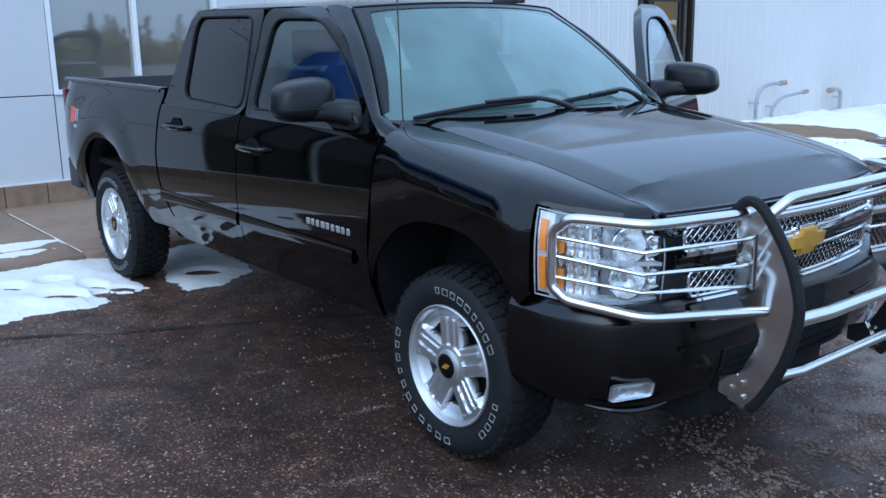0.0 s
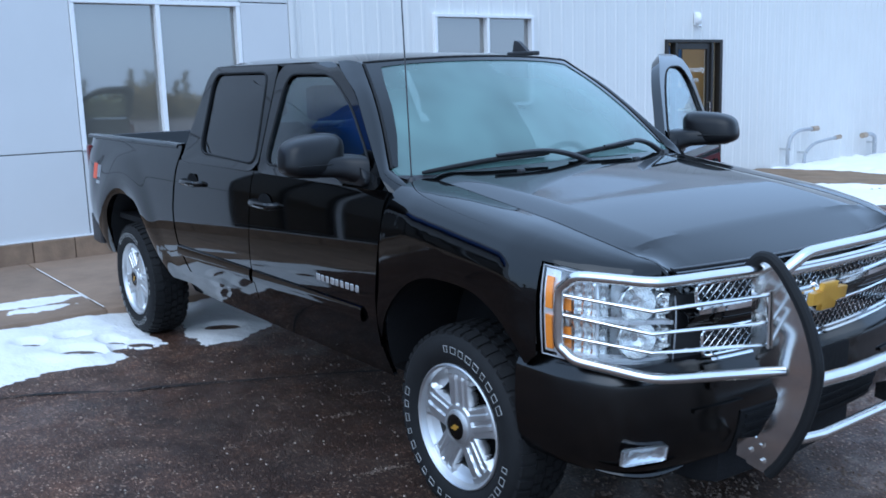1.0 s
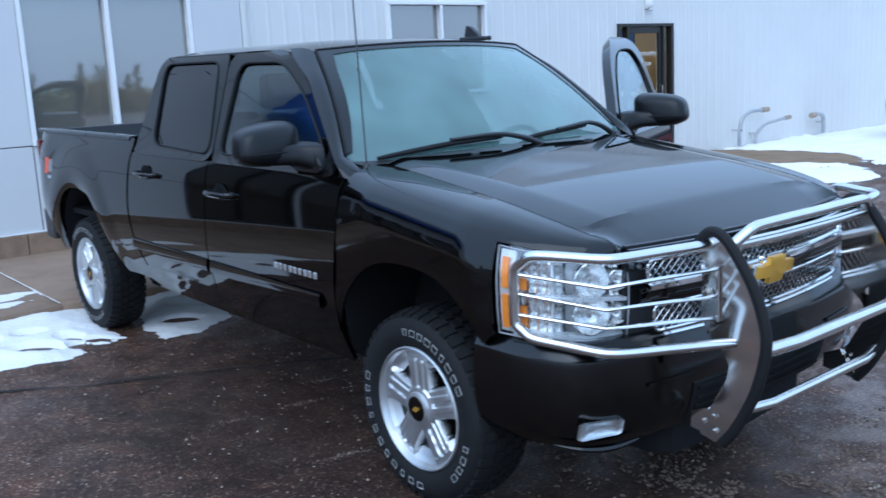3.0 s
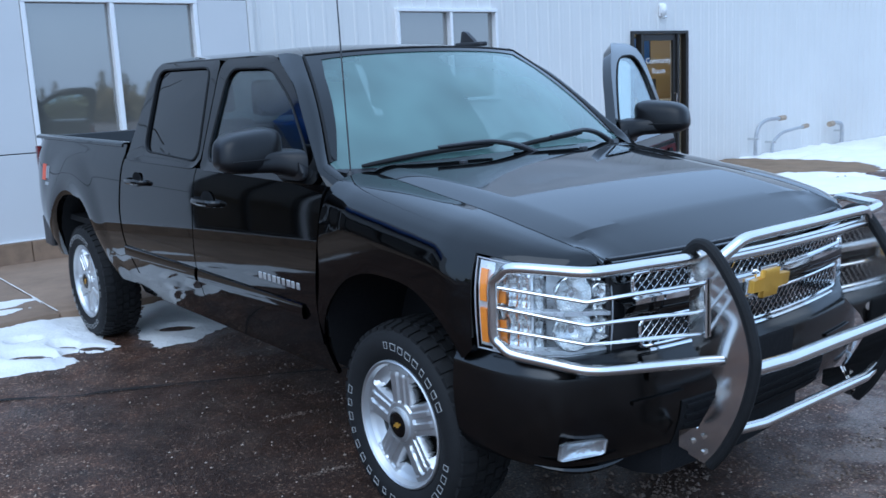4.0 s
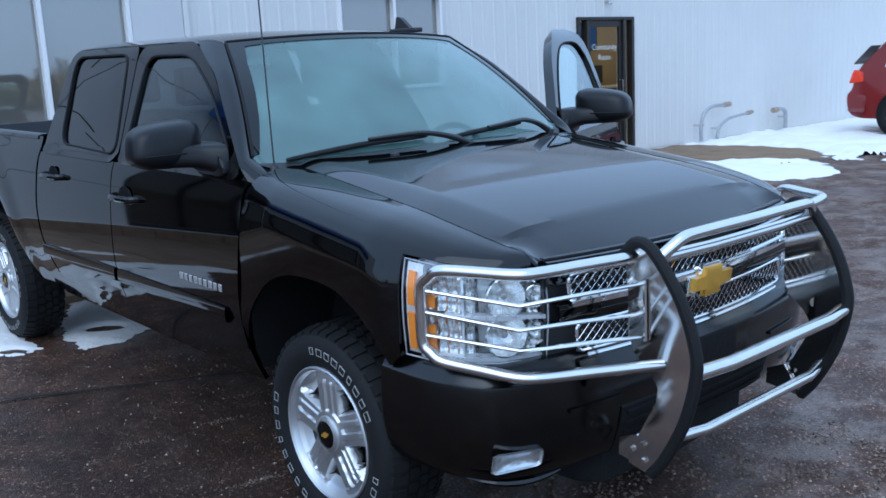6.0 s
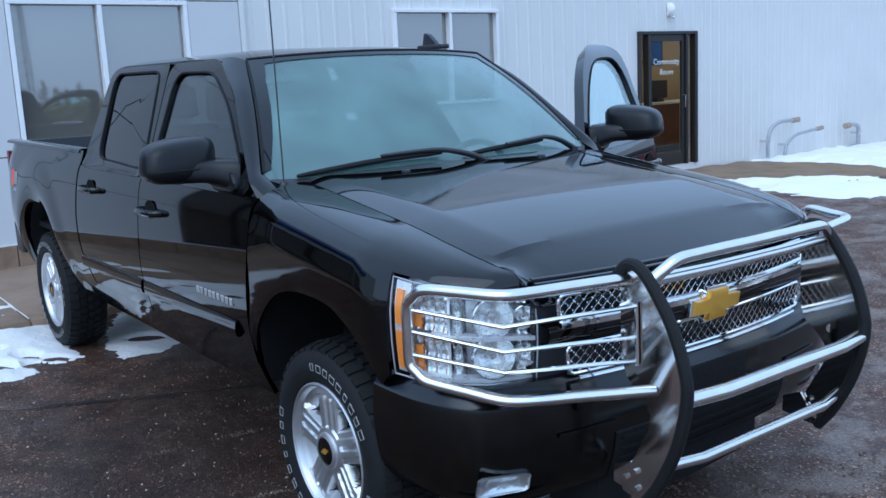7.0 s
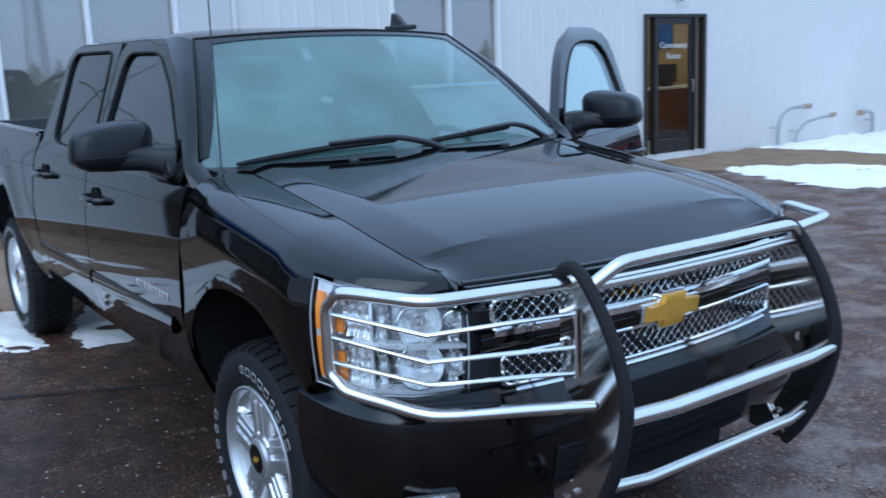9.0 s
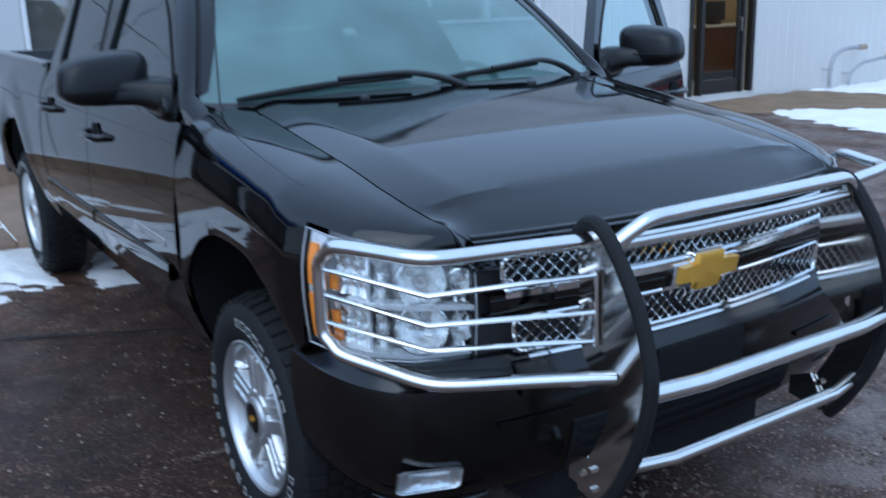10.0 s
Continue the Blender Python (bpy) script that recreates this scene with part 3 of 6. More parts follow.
# sidewalk
SW = tagged(site("pavement", box(-0.02, 2.75, -16, 2.9, -0.1, 0.145), M_CONCRETE), "tan concrete sidewalk with control joints", "pavement", kind="structure")
y, k = 2.9, 0
JOINTS = [2.9, 0.55, -0.97, -2.5, -4.0, -5.0, -6.0, -7.5, -9.0, -10.5, -12, -14, -16]
for b, a in zip(JOINTS, JOINTS[1:]):
    part("slab", box(-0.0, 2.77, a + 0.006, b - 0.006, 0.02, 0.160, 0.012), M_CONCRETE, SW)
# ---------------- pickup truck ----------------
TRUCK = empty("pickup_truck", pose(0, 0, 0, 0, math.degrees(SLOPE), 0))
tagged(TRUCK, "glossy black crew-cab pickup truck with steel grille guard", "pickup truck")
WHEEL_X, HUB_Z = 1.8225, 0.385
SIDE = spline([(0.44, 0.895), (0.52, 0.932), (0.62, 0.968), (0.76, 0.999), (0.86, 1.008), (0.97, 1.007), (1.08, 1.000), (1.18, 0.989), (1.26, 0.973), (1.33, 0.945), (1.4, 0.93)], 6)
SEAM = spline([(1.30, 1.338), (1.41, 1.327), (1.62, 1.301), (1.83, 1.272), (2.0, 1.248), (2.16, 1.224), (2.37, 1.182), (2.52, 1.143), (2.62, 1.112)], 6)


def settle(x, y, z):
    """Mirror-symmetric adjustment of the body's proportions; the cabin's upper half is drawn in and set back."""
    if x < 1.45 and z > 1.3:
        t = min(1.0, (z - 1.3) / 0.5) * min(1.0, (1.45 - x) / 0.2)
        x, y = x - t * (0.07 + 0.03 * (0.85 - x)), y * (1 - 0.075 * t)
    return (x -0.1165 +0.0055 * x +0.0879 * y * y +0.0287 * z +0.0071 * x * x,
            y * (1 -0.0090 -0.0005 * x +0.0209 * z +0.0005 * x * x),
            z +0.0068 -0.0002 * x -0.0283 * z -0.0006 * x * z +0.0066 * y * y)


def unsettle(x, y, z):
    """The point that settle() takes to the given place."""
    p = (x, y, z)
    for _ in range(12):
        q = settle(*p)
        p = (p[0] + x - q[0], p[1] + y - q[1], p[2] + z - q[2])
    return p


def half_width(x, z):
    w = interp(z, SIDE)
    if x > 1.95:
        w -= 0.055 * min(1.2, (x - 1.95) / 0.4) ** 2
    if x < -2.35:
        w -= 0.05 * ((-2.35 - x) / 0.35) ** 2
    return w


def arch_z(x, cx, half, top):
    """Height of a wheel arch's edge: a squared-off arch."""
    d = abs(x - cx) / half
    return None if d >= 1 else HUB_Z + (top - HUB_Z) * (1 - d ** 2.6) ** (1 / 2.2)


def flare(x, z, cx, half, top):
    d = abs(x - cx)
    e = math.hypot(max(0, d) / half, max(0, z - HUB_Z) / (top - HUB_Z))
    k = max(0.0, 1 - abs(e - 1.24) / 0.34)
    return 0.011 * k * k * (3 - 2 * k) - 0.016 * max(0.0, 1 - max(0.0, e - 1) / 0.2) ** 2


def side_panel(x0, x1, z_lo, z_hi, s, arch=None, cols=40, rows=16, lean=None):
    """A body side panel between two stations; z_lo and z_hi are heights or functions of x."""
    out = []
    for i in range(cols + 1):
        x = lerp(x0, x1, i / cols)
        lo = z_lo(x) if callable(z_lo) else z_lo
        hi = z_hi(x) if callable(z_hi) else z_hi
        if arch:
            a = arch_z(x, *arch)
            lo = max(lo, a) if a else lo
        col = []
        for j in range(rows + 1):
            z = lerp(lo, hi, j / rows)
            xx = x + (lean(i / cols, z) if lean else 0)
            w = half_width(x, z) + (flare(x, z, *arch) if arch else 0)
            col.append((xx, s * w, z))
        out.append(col)
    return out


def gap_lean(z):
    """The gap between cab and bed bows backwards at half height."""
    return 0.16 * (z - 1.0) if z > 1.0 else 0.62 * (1.0 - z) ** 2


FRONT_ARCH, REAR_ARCH = (1.80, 0.47, 0.985), (-1.80, 0.49, 1.0)


def hood_half(x):
    return interp(x, [(1.36, 0.715), (2.0, 0.735), (2.30, 0.742), (2.42, 0.735), (2.52, 0.715), (2.58, 0.69), (2.64, 0.67)])


def lamp_edge(x):
    return interp(x, [(2.16, 1.0), (2.24, 0.984), (2.29, 0.970), (2.375, 0.950), (2.47, 0.901), (2.55, 0.816), (2.595, 0.716), (2.612, 0.661)])


def fender_station(x, s, floor):
    """The fender's profile at one station, from its lower edge (or the lamp's top) up to the hood seam."""
    a_ = math.asin(min(1.0, max(0.0, x - 2.51) / 0.13))
    top = interp(min(x, 2.51), SEAM) - 0.085 * (1 - math.cos(a_)) - 0.0127 * a_
    base = top - 0.16
    pts = []
    for j in range(13):
        z = lerp(min(0.5, base), base, j / 12)
        pts.append((min(half_width(x, min(z, 1.2)) + flare(x, z, *FRONT_ARCH), lamp_edge(x)), z))
    w = pts[-1][0]
    inner = min(hood_half(x) + 0.006, w - 0.004)
    pts += spline([(w, base), (lerp(w, inner, 0.12), lerp(base, top, 0.55)), (lerp(w, inner, 0.34), lerp(base, top, 0.84)), (lerp(w, inner, 0.66), lerp(base, top, 0.965)), (inner, top)], 5)[1:]
    lo = min(floor, top - 0.004)
    cut = []
    for p, q in zip(pts, pts[1:]):
        if q[1] <= lo:
            continue
        if p[1] < lo:
            t = (lo - p[1]) / (q[1] - p[1])
            cut.append((lerp(p[0], q[0], t), lo))
        elif not cut:
            cut.append(p)
        cut.append(q)
    run = [0.0]
    for p, q in zip(cut, cut[1:]):
        run.append(run[-1] + math.hypot(q[0] - p[0], q[1] - p[1]))
    col = []
    for j in range(33):
        d = run[-1] * j / 32
        k = max(i for i in range(len(run) - 1) if run[i] <= d + 1e-9)
        t = (d - run[k]) / max(1e-9, run[k + 1] - run[k])
        col.append((x, s * lerp(cut[k][0], cut[k + 1][0], t), lerp(cut[k][1], cut[k + 1][1], t)))
    return col


def fender(s):
    out = []
    stations = [(lerp(1.36, 2.2, i / 30), 0.5) for i in range(31)] + [(2.22, 0.76), (2.24, 0.78), (2.262, 0.80)] + [(lerp(2.262, 2.608, i / 16), None) for i in range(17)]
    for x, lo in stations:
        lo = interp(x, [(2.262, 1.132), (2.5, 1.105), (2.6, 1.085)]) if lo is None else lo
        a = arch_z(x, *FRONT_ARCH)
        out.append(fender_station(x, s, max(lo, a) if a else lo))
    lean = []
    for i, c in enumerate(out):
        k = max(0, 1 - i / 5)
        lean.append([(p[0] + k * (0.12 * (p[2] - 0.9) - 0.008), p[1], p[2]) for p in c])
    bm = sheet(lean[:34])
    sheet(lean[34:], bm)
    thicken(bm, 0.012)
    return bm


for s in (-1, 1):
    part("front_fender", fender(s), M_PAINT, TRUCK)
    bed = side_panel(-2.70, -0.87, 0.5, 1.375, s, REAR_ARCH, 60, 18, lambda u, z: gap_lean(z) * u ** 6)
    part("bed_side", sheet(bed, thick=0.05), M_PAINT, TRUCK)
    part("rocker_panel", sheet(side_panel(-0.86, 1.32, 0.45, 0.60, s, None, 20, 6), thick=0.02), M_PAINT, TRUCK)


def ease(t):
    t = max(0.0, min(1.0, t))
    return t * t * (3 - 2 * t)


def hood_z(x, y):
    """A flat plateau with a soft crease along each side, falling to the seams."""
    edge = 0.63 - 0.06 * (x - 1.3)
    k = max(0.0, (abs(y) - edge) / (0.72 - edge))
    return interp(x, SEAM) + 0.024 * (1 - min(1.0, k) ** 1.3) + (0.010 + 0.014 * ease((2.1 - x) / 0.6)) * (1 - min(1.0, abs(y) / edge) ** 2)


def hood():
    rows = []
    n = 48
    for i in range(57):
        row = []
        for j in range(-n, n + 1):
            v = abs(j) / n
            y = 0.72 * v
            x0, x1, x2 = 1.515 - 0.135 * v * v, 2.475 - 0.02 * v * v, 2.73 - 0.09 * v ** 2.5
            if i <= 36:
                x = lerp(x0, x1, i / 36)
                z = hood_z(x, y)
            else:
                t = (i - 36) / 20
                x = lerp(x1, x2, math.sin(t * math.pi / 2) ** 0.9)
                q = (x - x1) / (x2 - x1)
                a_ = math.asin(min(1.0, max(0.0, x - 2.51) / 0.135))
                rim = interp(min(x, 2.51), SEAM) - 0.085 * (1 - math.cos(a_)) - 0.0127 * a_
                z = lerp(hood_z(x1, y) - 0.112 * q - 0.033 * (1 - math.sqrt(max(0.0, 1 - q * q))), rim, v ** 6)
            row.append((x, math.copysign(hood_half(min(x, x2 - 0.1)) * v, j), z))
        rows.append(row)
    return sheet(rows, thick=0.01)


part("hood", hood(), M_PAINT, TRUCK, angle=13)


CABIN = [(1.28, 0.972), (1.31, 0.958), (1.34, 0.935), (1.6, 0.855), (1.78, 0.785), (1.84, 0.745), (1.87, 0.70)]
CABIN = spline(CABIN, 6)


def cabin_y(z):
    return interp(z, CABIN)


HANDLE = (0.17, 0.06)
REAR_WIN = [(-0.555, 1.35), (-0.61, 1.805), (0.06, 1.805), (0.165, 1.325)]
REAR_OUT = [(-0.80, 1.29), (-0.68, 1.846), (0.155, 1.846), (0.205, 1.29)]
FRONT_WIN = [(0.265, 1.33), (0.285, 1.79), (0.70, 1.785), (0.955, 1.635), (1.19, 1.41), (1.205, 1.36)]
FRONT_OUT = [(0.215, 1.29), (0.165, 1.846), (0.70, 1.846), (0.965, 1.69), (1.225, 1.42), (1.36, 1.29)]


def glass_pane(win, s, off=0.012, soft=0.05):
    pts = rounded(win, soft, 4)
    c = (sum(p[0] for p in pts) / len(pts), sum(p[1] for p in pts) / len(pts))
    rows = [[(lerp(c[0], x, t), s * (cabin_y(lerp(c[1], z, t)) - off), lerp(c[1], z, t)) for x, z in pts] for t in (0.02, 0.35, 0.7, 1.02)]
    bm = sheet(rows, wrap=True)
    bmesh.ops.holes_fill(bm, edges=bm.edges[:], sides=40)
    return bm


def door(x0, x1, s, out, win, glass_m, lean0, lean1, parent, mould=True, deep=0.03, soft=0.085):
    lower = side_panel(x0, x1, 0.595, 1.295, s, None, 16, 18, lambda u, z: lerp(gap_lean(z) if x0 < 0 else lean0 * (z - 0.9), lean1 * (z - 0.9), u))
    bm = sheet(lower)
    a, b = rounded(out, soft, 4), rounded(win, soft, 4)
    rows = [[(lerp(p[0], q[0], t), s * cabin_y(lerp(p[1], q[1], t)), lerp(p[1], q[1], t)) for p, q in zip(a, b)] for t in (0, 0.5, 1)]
    sheet(rows, bm, wrap=True)
    thicken(bm, deep)
    d = part("door", bm, M_PAINT, parent)
    p = part("window_pane", glass_pane(win, s, soft=soft), glass_m, d)
    p.visible_shadow = False
    gk = [(x, s * (cabin_y(z) + 0.001), z) for x, z in rounded(win, soft, 4)]
    part("window_seal", tube(gk, 0.006, 6, closed=True), M_RUBBER, d)
    if mould:
        rows = []
        for i in range(13):
            x = lerp(x0 + 0.015, x1 - 0.12 if x1 > 1 else x1 - 0.015, i / 12)
            w = half_width(x, 0.74)
            rows.append([(x, s * (w - 0.005), 0.70), (x, s * (w + 0.014), 0.708), (x, s * (w + 0.018), 0.735), (x, s * (w + 0.014), 0.768), (x, s * (w - 0.005), 0.776)])
        part("body_moulding", sheet(rows, thick=0.006), M_PAINT, d, "raised black side moulding")
    xh = x0 + HANDLE[0] if x0 < 0 else x0 + HANDLE[1]
    zh = 1.178 if x0 < 0 else 1.14
    w = half_width(xh, zh)
    bowl = bmesh.new()
    bmesh.ops.create_uvsphere(bowl, u_segments=16, v_segments=8, radius=1)
    for v in bowl.verts:
        v.co = (xh + 0.12 + 0.075 * v.co.x, s * (w + 0.001 + 0.004 * abs(v.co.y)), zh + 0.005 + 0.05 * v.co.z)
    part("handle_recess", bowl, M_DARK, d)
    path = spline([(xh, w - 0.005, zh), (xh + 0.02, w + 0.03, zh), (xh + 0.12, w + 0.04, zh), (xh + 0.22, w + 0.03, zh), (xh + 0.245, w - 0.005, zh)], 5)
    part("door_handle", tube([(x, s * y, z) for x, y, z in path], 0.017, 10), M_PAINT, d)
    return d


def wing_mirror(s, parent):
    """A broad mirror head that runs into a thick arm and a foot on the door."""
    bm = bmesh.new()
    bmesh.ops.create_uvsphere(bm, u_segments=32, v_segments=22, radius=1)
    for v in bm.verts:
        q = Vector([math.copysign(abs(k) ** e, k) for k, e in zip(v.co, (0.6, 0.6, 0.55))])
        top = 0.10 if q.z > 0 else 0.088
        fl = min(q.x, 0.0) * 0.35 + max(q.x, 0)
        v.co = (1.0 + 0.12 * fl, s * (1.115 + 0.155 * q.y), 1.42 + top * q.z * (1 - 0.16 * max(0, q.y)) - 0.012 * min(0, q.y))
    m = part("wing_mirror", bm, M_CAP, parent, "black wing mirror", angle=60)
    arm = []
    for yy, x, rx, z, rz in ((1.20, 1.01, 0.075, 1.385, 0.045), (1.10, 1.025, 0.088, 1.383, 0.047), (1.02, 1.05, 0.095, 1.38, 0.048), (0.98, 1.075, 0.103, 1.374, 0.053), (0.955, 1.095, 0.112, 1.366, 0.062), (0.93, 1.105, 0.118, 1.36, 0.068)):
        arm.append([(x + rx * math.copysign(abs(math.cos(a)) ** 0.5, math.cos(a)), s * yy, z + rz * math.copysign(abs(math.sin(a)) ** 0.55, math.sin(a))) for a in (2 * math.pi * j / 28 for j in range(28))])
    part("mirror_arm", sheet(arm, wrap=True), M_CAP, m)
    foot = prism(rounded([(1.00, 1.30), (1.245, 1.30), (1.225, 1.36), (1.12, 1.425), (1.03, 1.42)], 0.04, 4), 0.90, 0.965, 1, 0.012)
    for v in foot.verts:
        v.co.y *= s
    part("mirror_foot", foot, M_CAP, m)
    seam = [(1.122, 1.0), (1.128, 1.115), (1.122, 1.24)]
    part("cap_seam", tube([(x, s * y, 1.395) for x, y in seam], 0.003, 6), M_RUBBER, m)
    g = prism(rounded([(1.01, 1.355), (1.245, 1.36), (1.245, 1.475), (1.01, 1.475)], 0.04, 4), 0.952, 0.956, 0)
    for v in g.verts:
        v.co.y *= s
    part("mirror_glass", g, M_CHROME, m)
    return m


for s in (-1, 1):
    door(-0.845, 0.17, s, REAR_OUT, REAR_WIN, M_TINT, 0.2, 0.05, TRUCK)
RIGHT_DOOR = door(0.18, 1.345, -1, FRONT_OUT, FRONT_WIN, M_SIDE, 0.05, 0.12, TRUCK)
wing_mirror(-1, RIGHT_DOOR)
BADGE = part("door_badge", box(0.85, 1.235, -half_width(1.04, 0.847) - 0.0005, -half_width(1.04, 0.847) + 0.004, 0.840, 0.843), M_PAINT, RIGHT_DOOR)
for k in range(9):
    x = 0.86 + 0.041 * k
    w = half_width(x, 0.84)
    part("badge_bar", box(x, x + 0.026 + 0.005 * (k % 3 == 0), -w - 0.004, -w + 0.004, 0.832, 0.864, 0.003, seg=1), M_ALLOY, BADGE, "small chrome bar")

# the driver's door stands open
LEFT_OUT = [(0.19, 1.29), (0.15, 1.87), (0.70, 1.87), (0.98, 1.70), (1.24, 1.42), (1.36, 1.29)]
LEFT_DOOR = door(0.18, 1.345, 1, LEFT_OUT, FRONT_WIN, M_GLASS, 0.05, 0.12, TRUCK, deep=0.06, soft=0.15)
part("inner_trim", prism(rounded([(0.2, 0.64), (1.27, 0.64), (1.3, 1.28), (0.2, 1.28)], 0.06, 4), 0.88, 0.935, 1, 0.015), M_INTERIOR, LEFT_DOOR)
wing_mirror(1, LEFT_DOOR)
LEFT_DOOR.matrix_basis = pose(1.28, 0.915, 0, 0, 0, -OPEN) @ pose(-1.38, -0.97, 0)


def roof():
    rows = []
    for i in range(25):
        x = lerp(-0.70, 0.88, i / 24)
        row = []
        for j in range(-16, 17):
            v = j / 16
            front = max(0, (x - 0.45) / 0.43)
            y = (0.745 - 0.05 * front ** 2) * v
            z = 1.848 + 0.05 * (1 - abs(v) ** 3.2) - (0.046 - 0.010 * abs(v) ** 3) * front ** 2 - 0.03 * max(0, (-0.5 - x) / 0.2) ** 2
            row.append((x - 0.05 * v * v * (i / 24), y, z))
        rows.append(row)
    return sheet(rows, thick=0.02)


part("roof", roof(), M_PAINT, TRUCK)

def screen_at(u, v, off=0.0):
    """The windshield: u from its foot to its head, v across."""
    a = (1.465 - 0.182 * v * v, 0.865 * v, 1.325 + 0.015 * v * v)
    b = (0.855 - 0.10 * v * v, 0.652 * v, 1.812 - 0.024 * v * v)
    bow = 0.022 * math.sin(math.pi * u) + off
    return unsettle(lerp(a[0], b[0], u) + bow, lerp(a[1], b[1], u), lerp(a[2], b[2], u) + bow)


ws = part("windshield", sheet([[screen_at(max(-0.07, i / 12), j / 12) for j in range(-12, 13)] for i in range(-1, 13)]), M_FILM, TRUCK, "misted clear windshield")
ws.visible_shadow = False
edge = [screen_at(i / 12, -1, 0.002) for i in range(13)] + [screen_at(1, j / 12, 0.002) for j in range(-11, 13)] + [screen_at(1 - i / 12, 1, 0.002) for i in range(1, 13)]
part("windshield_seal", tube(edge, 0.007, 6), M_RUBBER, TRUCK)
INSET = [(0.0, 0.03), (0.25, 0.055), (0.5, 0.07), (0.8, 0.08), (1.0, 0.105)]


def frit_sheet():
    """The dark printed border on the glass, wide along its sides and narrow along its top."""
    rim, inner = [], []
    n = 24
    for i in range(n + 1):
        rim.append((i / n, -1.0))
        inner.append((lerp(0.02, 0.93, i / n), -1.0 + interp(i / n, INSET)))
    for j in range(1, 2 * n):
        v = -1 + j / n
        rim.append((1.0, v))
        w = max(-0.895, min(0.895, v))
        inner.append((0.93 + 0.02 * (1 - (w / 0.895) ** 8), w))
    for i in range(n + 1):
        rim.append((1 - i / n, 1.0))
        inner.append((lerp(0.93, 0.02, i / n), 1.0 - interp(1 - i / n, INSET)))
    rows = [[screen_at(*lr, 0.003) for lr in rim], [screen_at(lerp(a[0], b[0], 0.5), lerp(a[1], b[1], 0.5), 0.003) for a, b in zip(rim, inner)], [screen_at(*lr, 0.003) for lr in inner]]
    return sheet(rows, thick=0.002)


part("frit_band", frit_sheet(), M_PAINT, ws)


def shoulder_z(y):
    return interp(-abs(y), [(-1.0, 1.16), (-0.955, 1.248), (-0.875, 1.297), (-0.79, 1.32), (-0.72, 1.328)])


for s in (-1, 1):
    n = 8
    rows = [[] for _ in range(n + 1)]
    for i in range(-3, 15):
        u = max(0.0, i / 14)
        p = screen_at(u, s, -0.002)
        zq = lerp(1.345, 1.845, u)
        q = (interp(zq, [(1.29, 1.36), (1.42, 1.225), (1.69, 0.965), (1.846, 0.70)]) + 0.006, s * (cabin_y(zq) + 0.002), zq)
        for k in range(n + 1):
            t = k / n
            o = 0.014 * math.sin(math.pi * t)
            x, y, z = lerp(p[0], q[0], t) + 0.55 * o, lerp(p[1], q[1], t) + s * 0.45 * o, lerp(p[2], q[2], t) + 0.7 * o
            if i < 0:
                d = ease(-i / 3)
                x, z = lerp(x, lerp(1.44, 1.41, t), d), lerp(z, shoulder_z(y) - 0.012, d)
            rows[k].append((x, y, z))
    part("windshield_pillar", sheet(rows, thick=0.015), M_PAINT, TRUCK, angle=60)
cowl = []
for i in range(5):
    row = []
    for j in range(-12, 13):
        v = j / 12
        q = screen_at(-0.05, v, 0.003)
        row.append((lerp(1.575 - 0.135 * v * v, q[0], i / 4), lerp(0.73 * v, q[1], i / 4), lerp(1.282, q[2], (i / 4) ** 0.8)))
    cowl.append(row)
part("cowl", sheet(cowl, thick=0.01), M_PLASTIC, TRUCK)


def wiper(blade, arm):
    """A blade lying along the foot of the glass, and an arm that bends over from its pivot; both as (u, v, height) on the glass."""
    w = part("wiper", tube([screen_at(u, v, o) for u, v, o in spline(blade, 5)], lambda t: 0.007 + 0.005 * math.sin(math.pi * t) ** 0.5, 8), M_RUBBER, TRUCK, "black wiper blade")
    part("wiper_arm", tube([screen_at(u, v, o) for u, v, o in spline(arm, 5)], lambda t: 0.015 - 0.007 * t, 8), M_PLASTIC, w)
    u, v, o = arm[0]
    a, b = screen_at(u, v, o - 0.04), screen_at(u, v, o + 0.006)
    part("wiper_pivot", tube([(b[0], b[1], a[2]), b], 0.017, 10), M_PLASTIC, w)


wiper([(-0.045, -0.87, 0.010), (0.0, -0.66, 0.012), (0.030, -0.45, 0.014), (0.048, -0.14, 0.014)],
      [(-0.05, 0.11, 0.014), (0.004, 0.0, 0.024), (0.044, -0.14, 0.028), (0.050, -0.27, 0.028), (0.038, -0.48, 0.026)])
wiper([(0.020, 0.0, 0.010), (0.036, 0.16, 0.013), (0.044, 0.35, 0.014), (0.048, 0.60, 0.014)],
      [(-0.06, 0.82, 0.014), (0.004, 0.735, 0.024), (0.044, 0.63, 0.028), (0.050, 0.52, 0.028), (0.042, 0.28, 0.024)])
part("antenna", tube([(1.374, -0.812, 1.31), (1.372, -0.812, 1.35), (1.30, -0.80, 2.16)], lambda t: 0.0075 if t < 0.4 else 0.0035, 6), M_PLASTIC, TRUCK, "thin black whip antenna")
part("antenna_base", lathe([(0.0, 0.02), (0.012, 0.018), (0.02, 0.0), (0.022, -0.01)], 12, at=(0, 0, 0)), M_PLASTIC, TRUCK).matrix_basis = pose(1.374, -0.827, 1.291, 90)
fin = prism(rounded([(0.67, 1.875), (0.81, 1.875), (0.72, 1.945), (0.685, 1.955)], 0.012, 3), 0.468, 0.492, 1, 0.006)
part("roof_fin", fin, M_PLASTIC, TRUCK)
part("fin_base", prism(rounded([(0.65, 0.445), (0.86, 0.455), (0.86, 0.505), (0.65, 0.515)], 0.02, 3), 1.865, 1.889, 2, 0.006), M_PLASTIC, TRUCK)
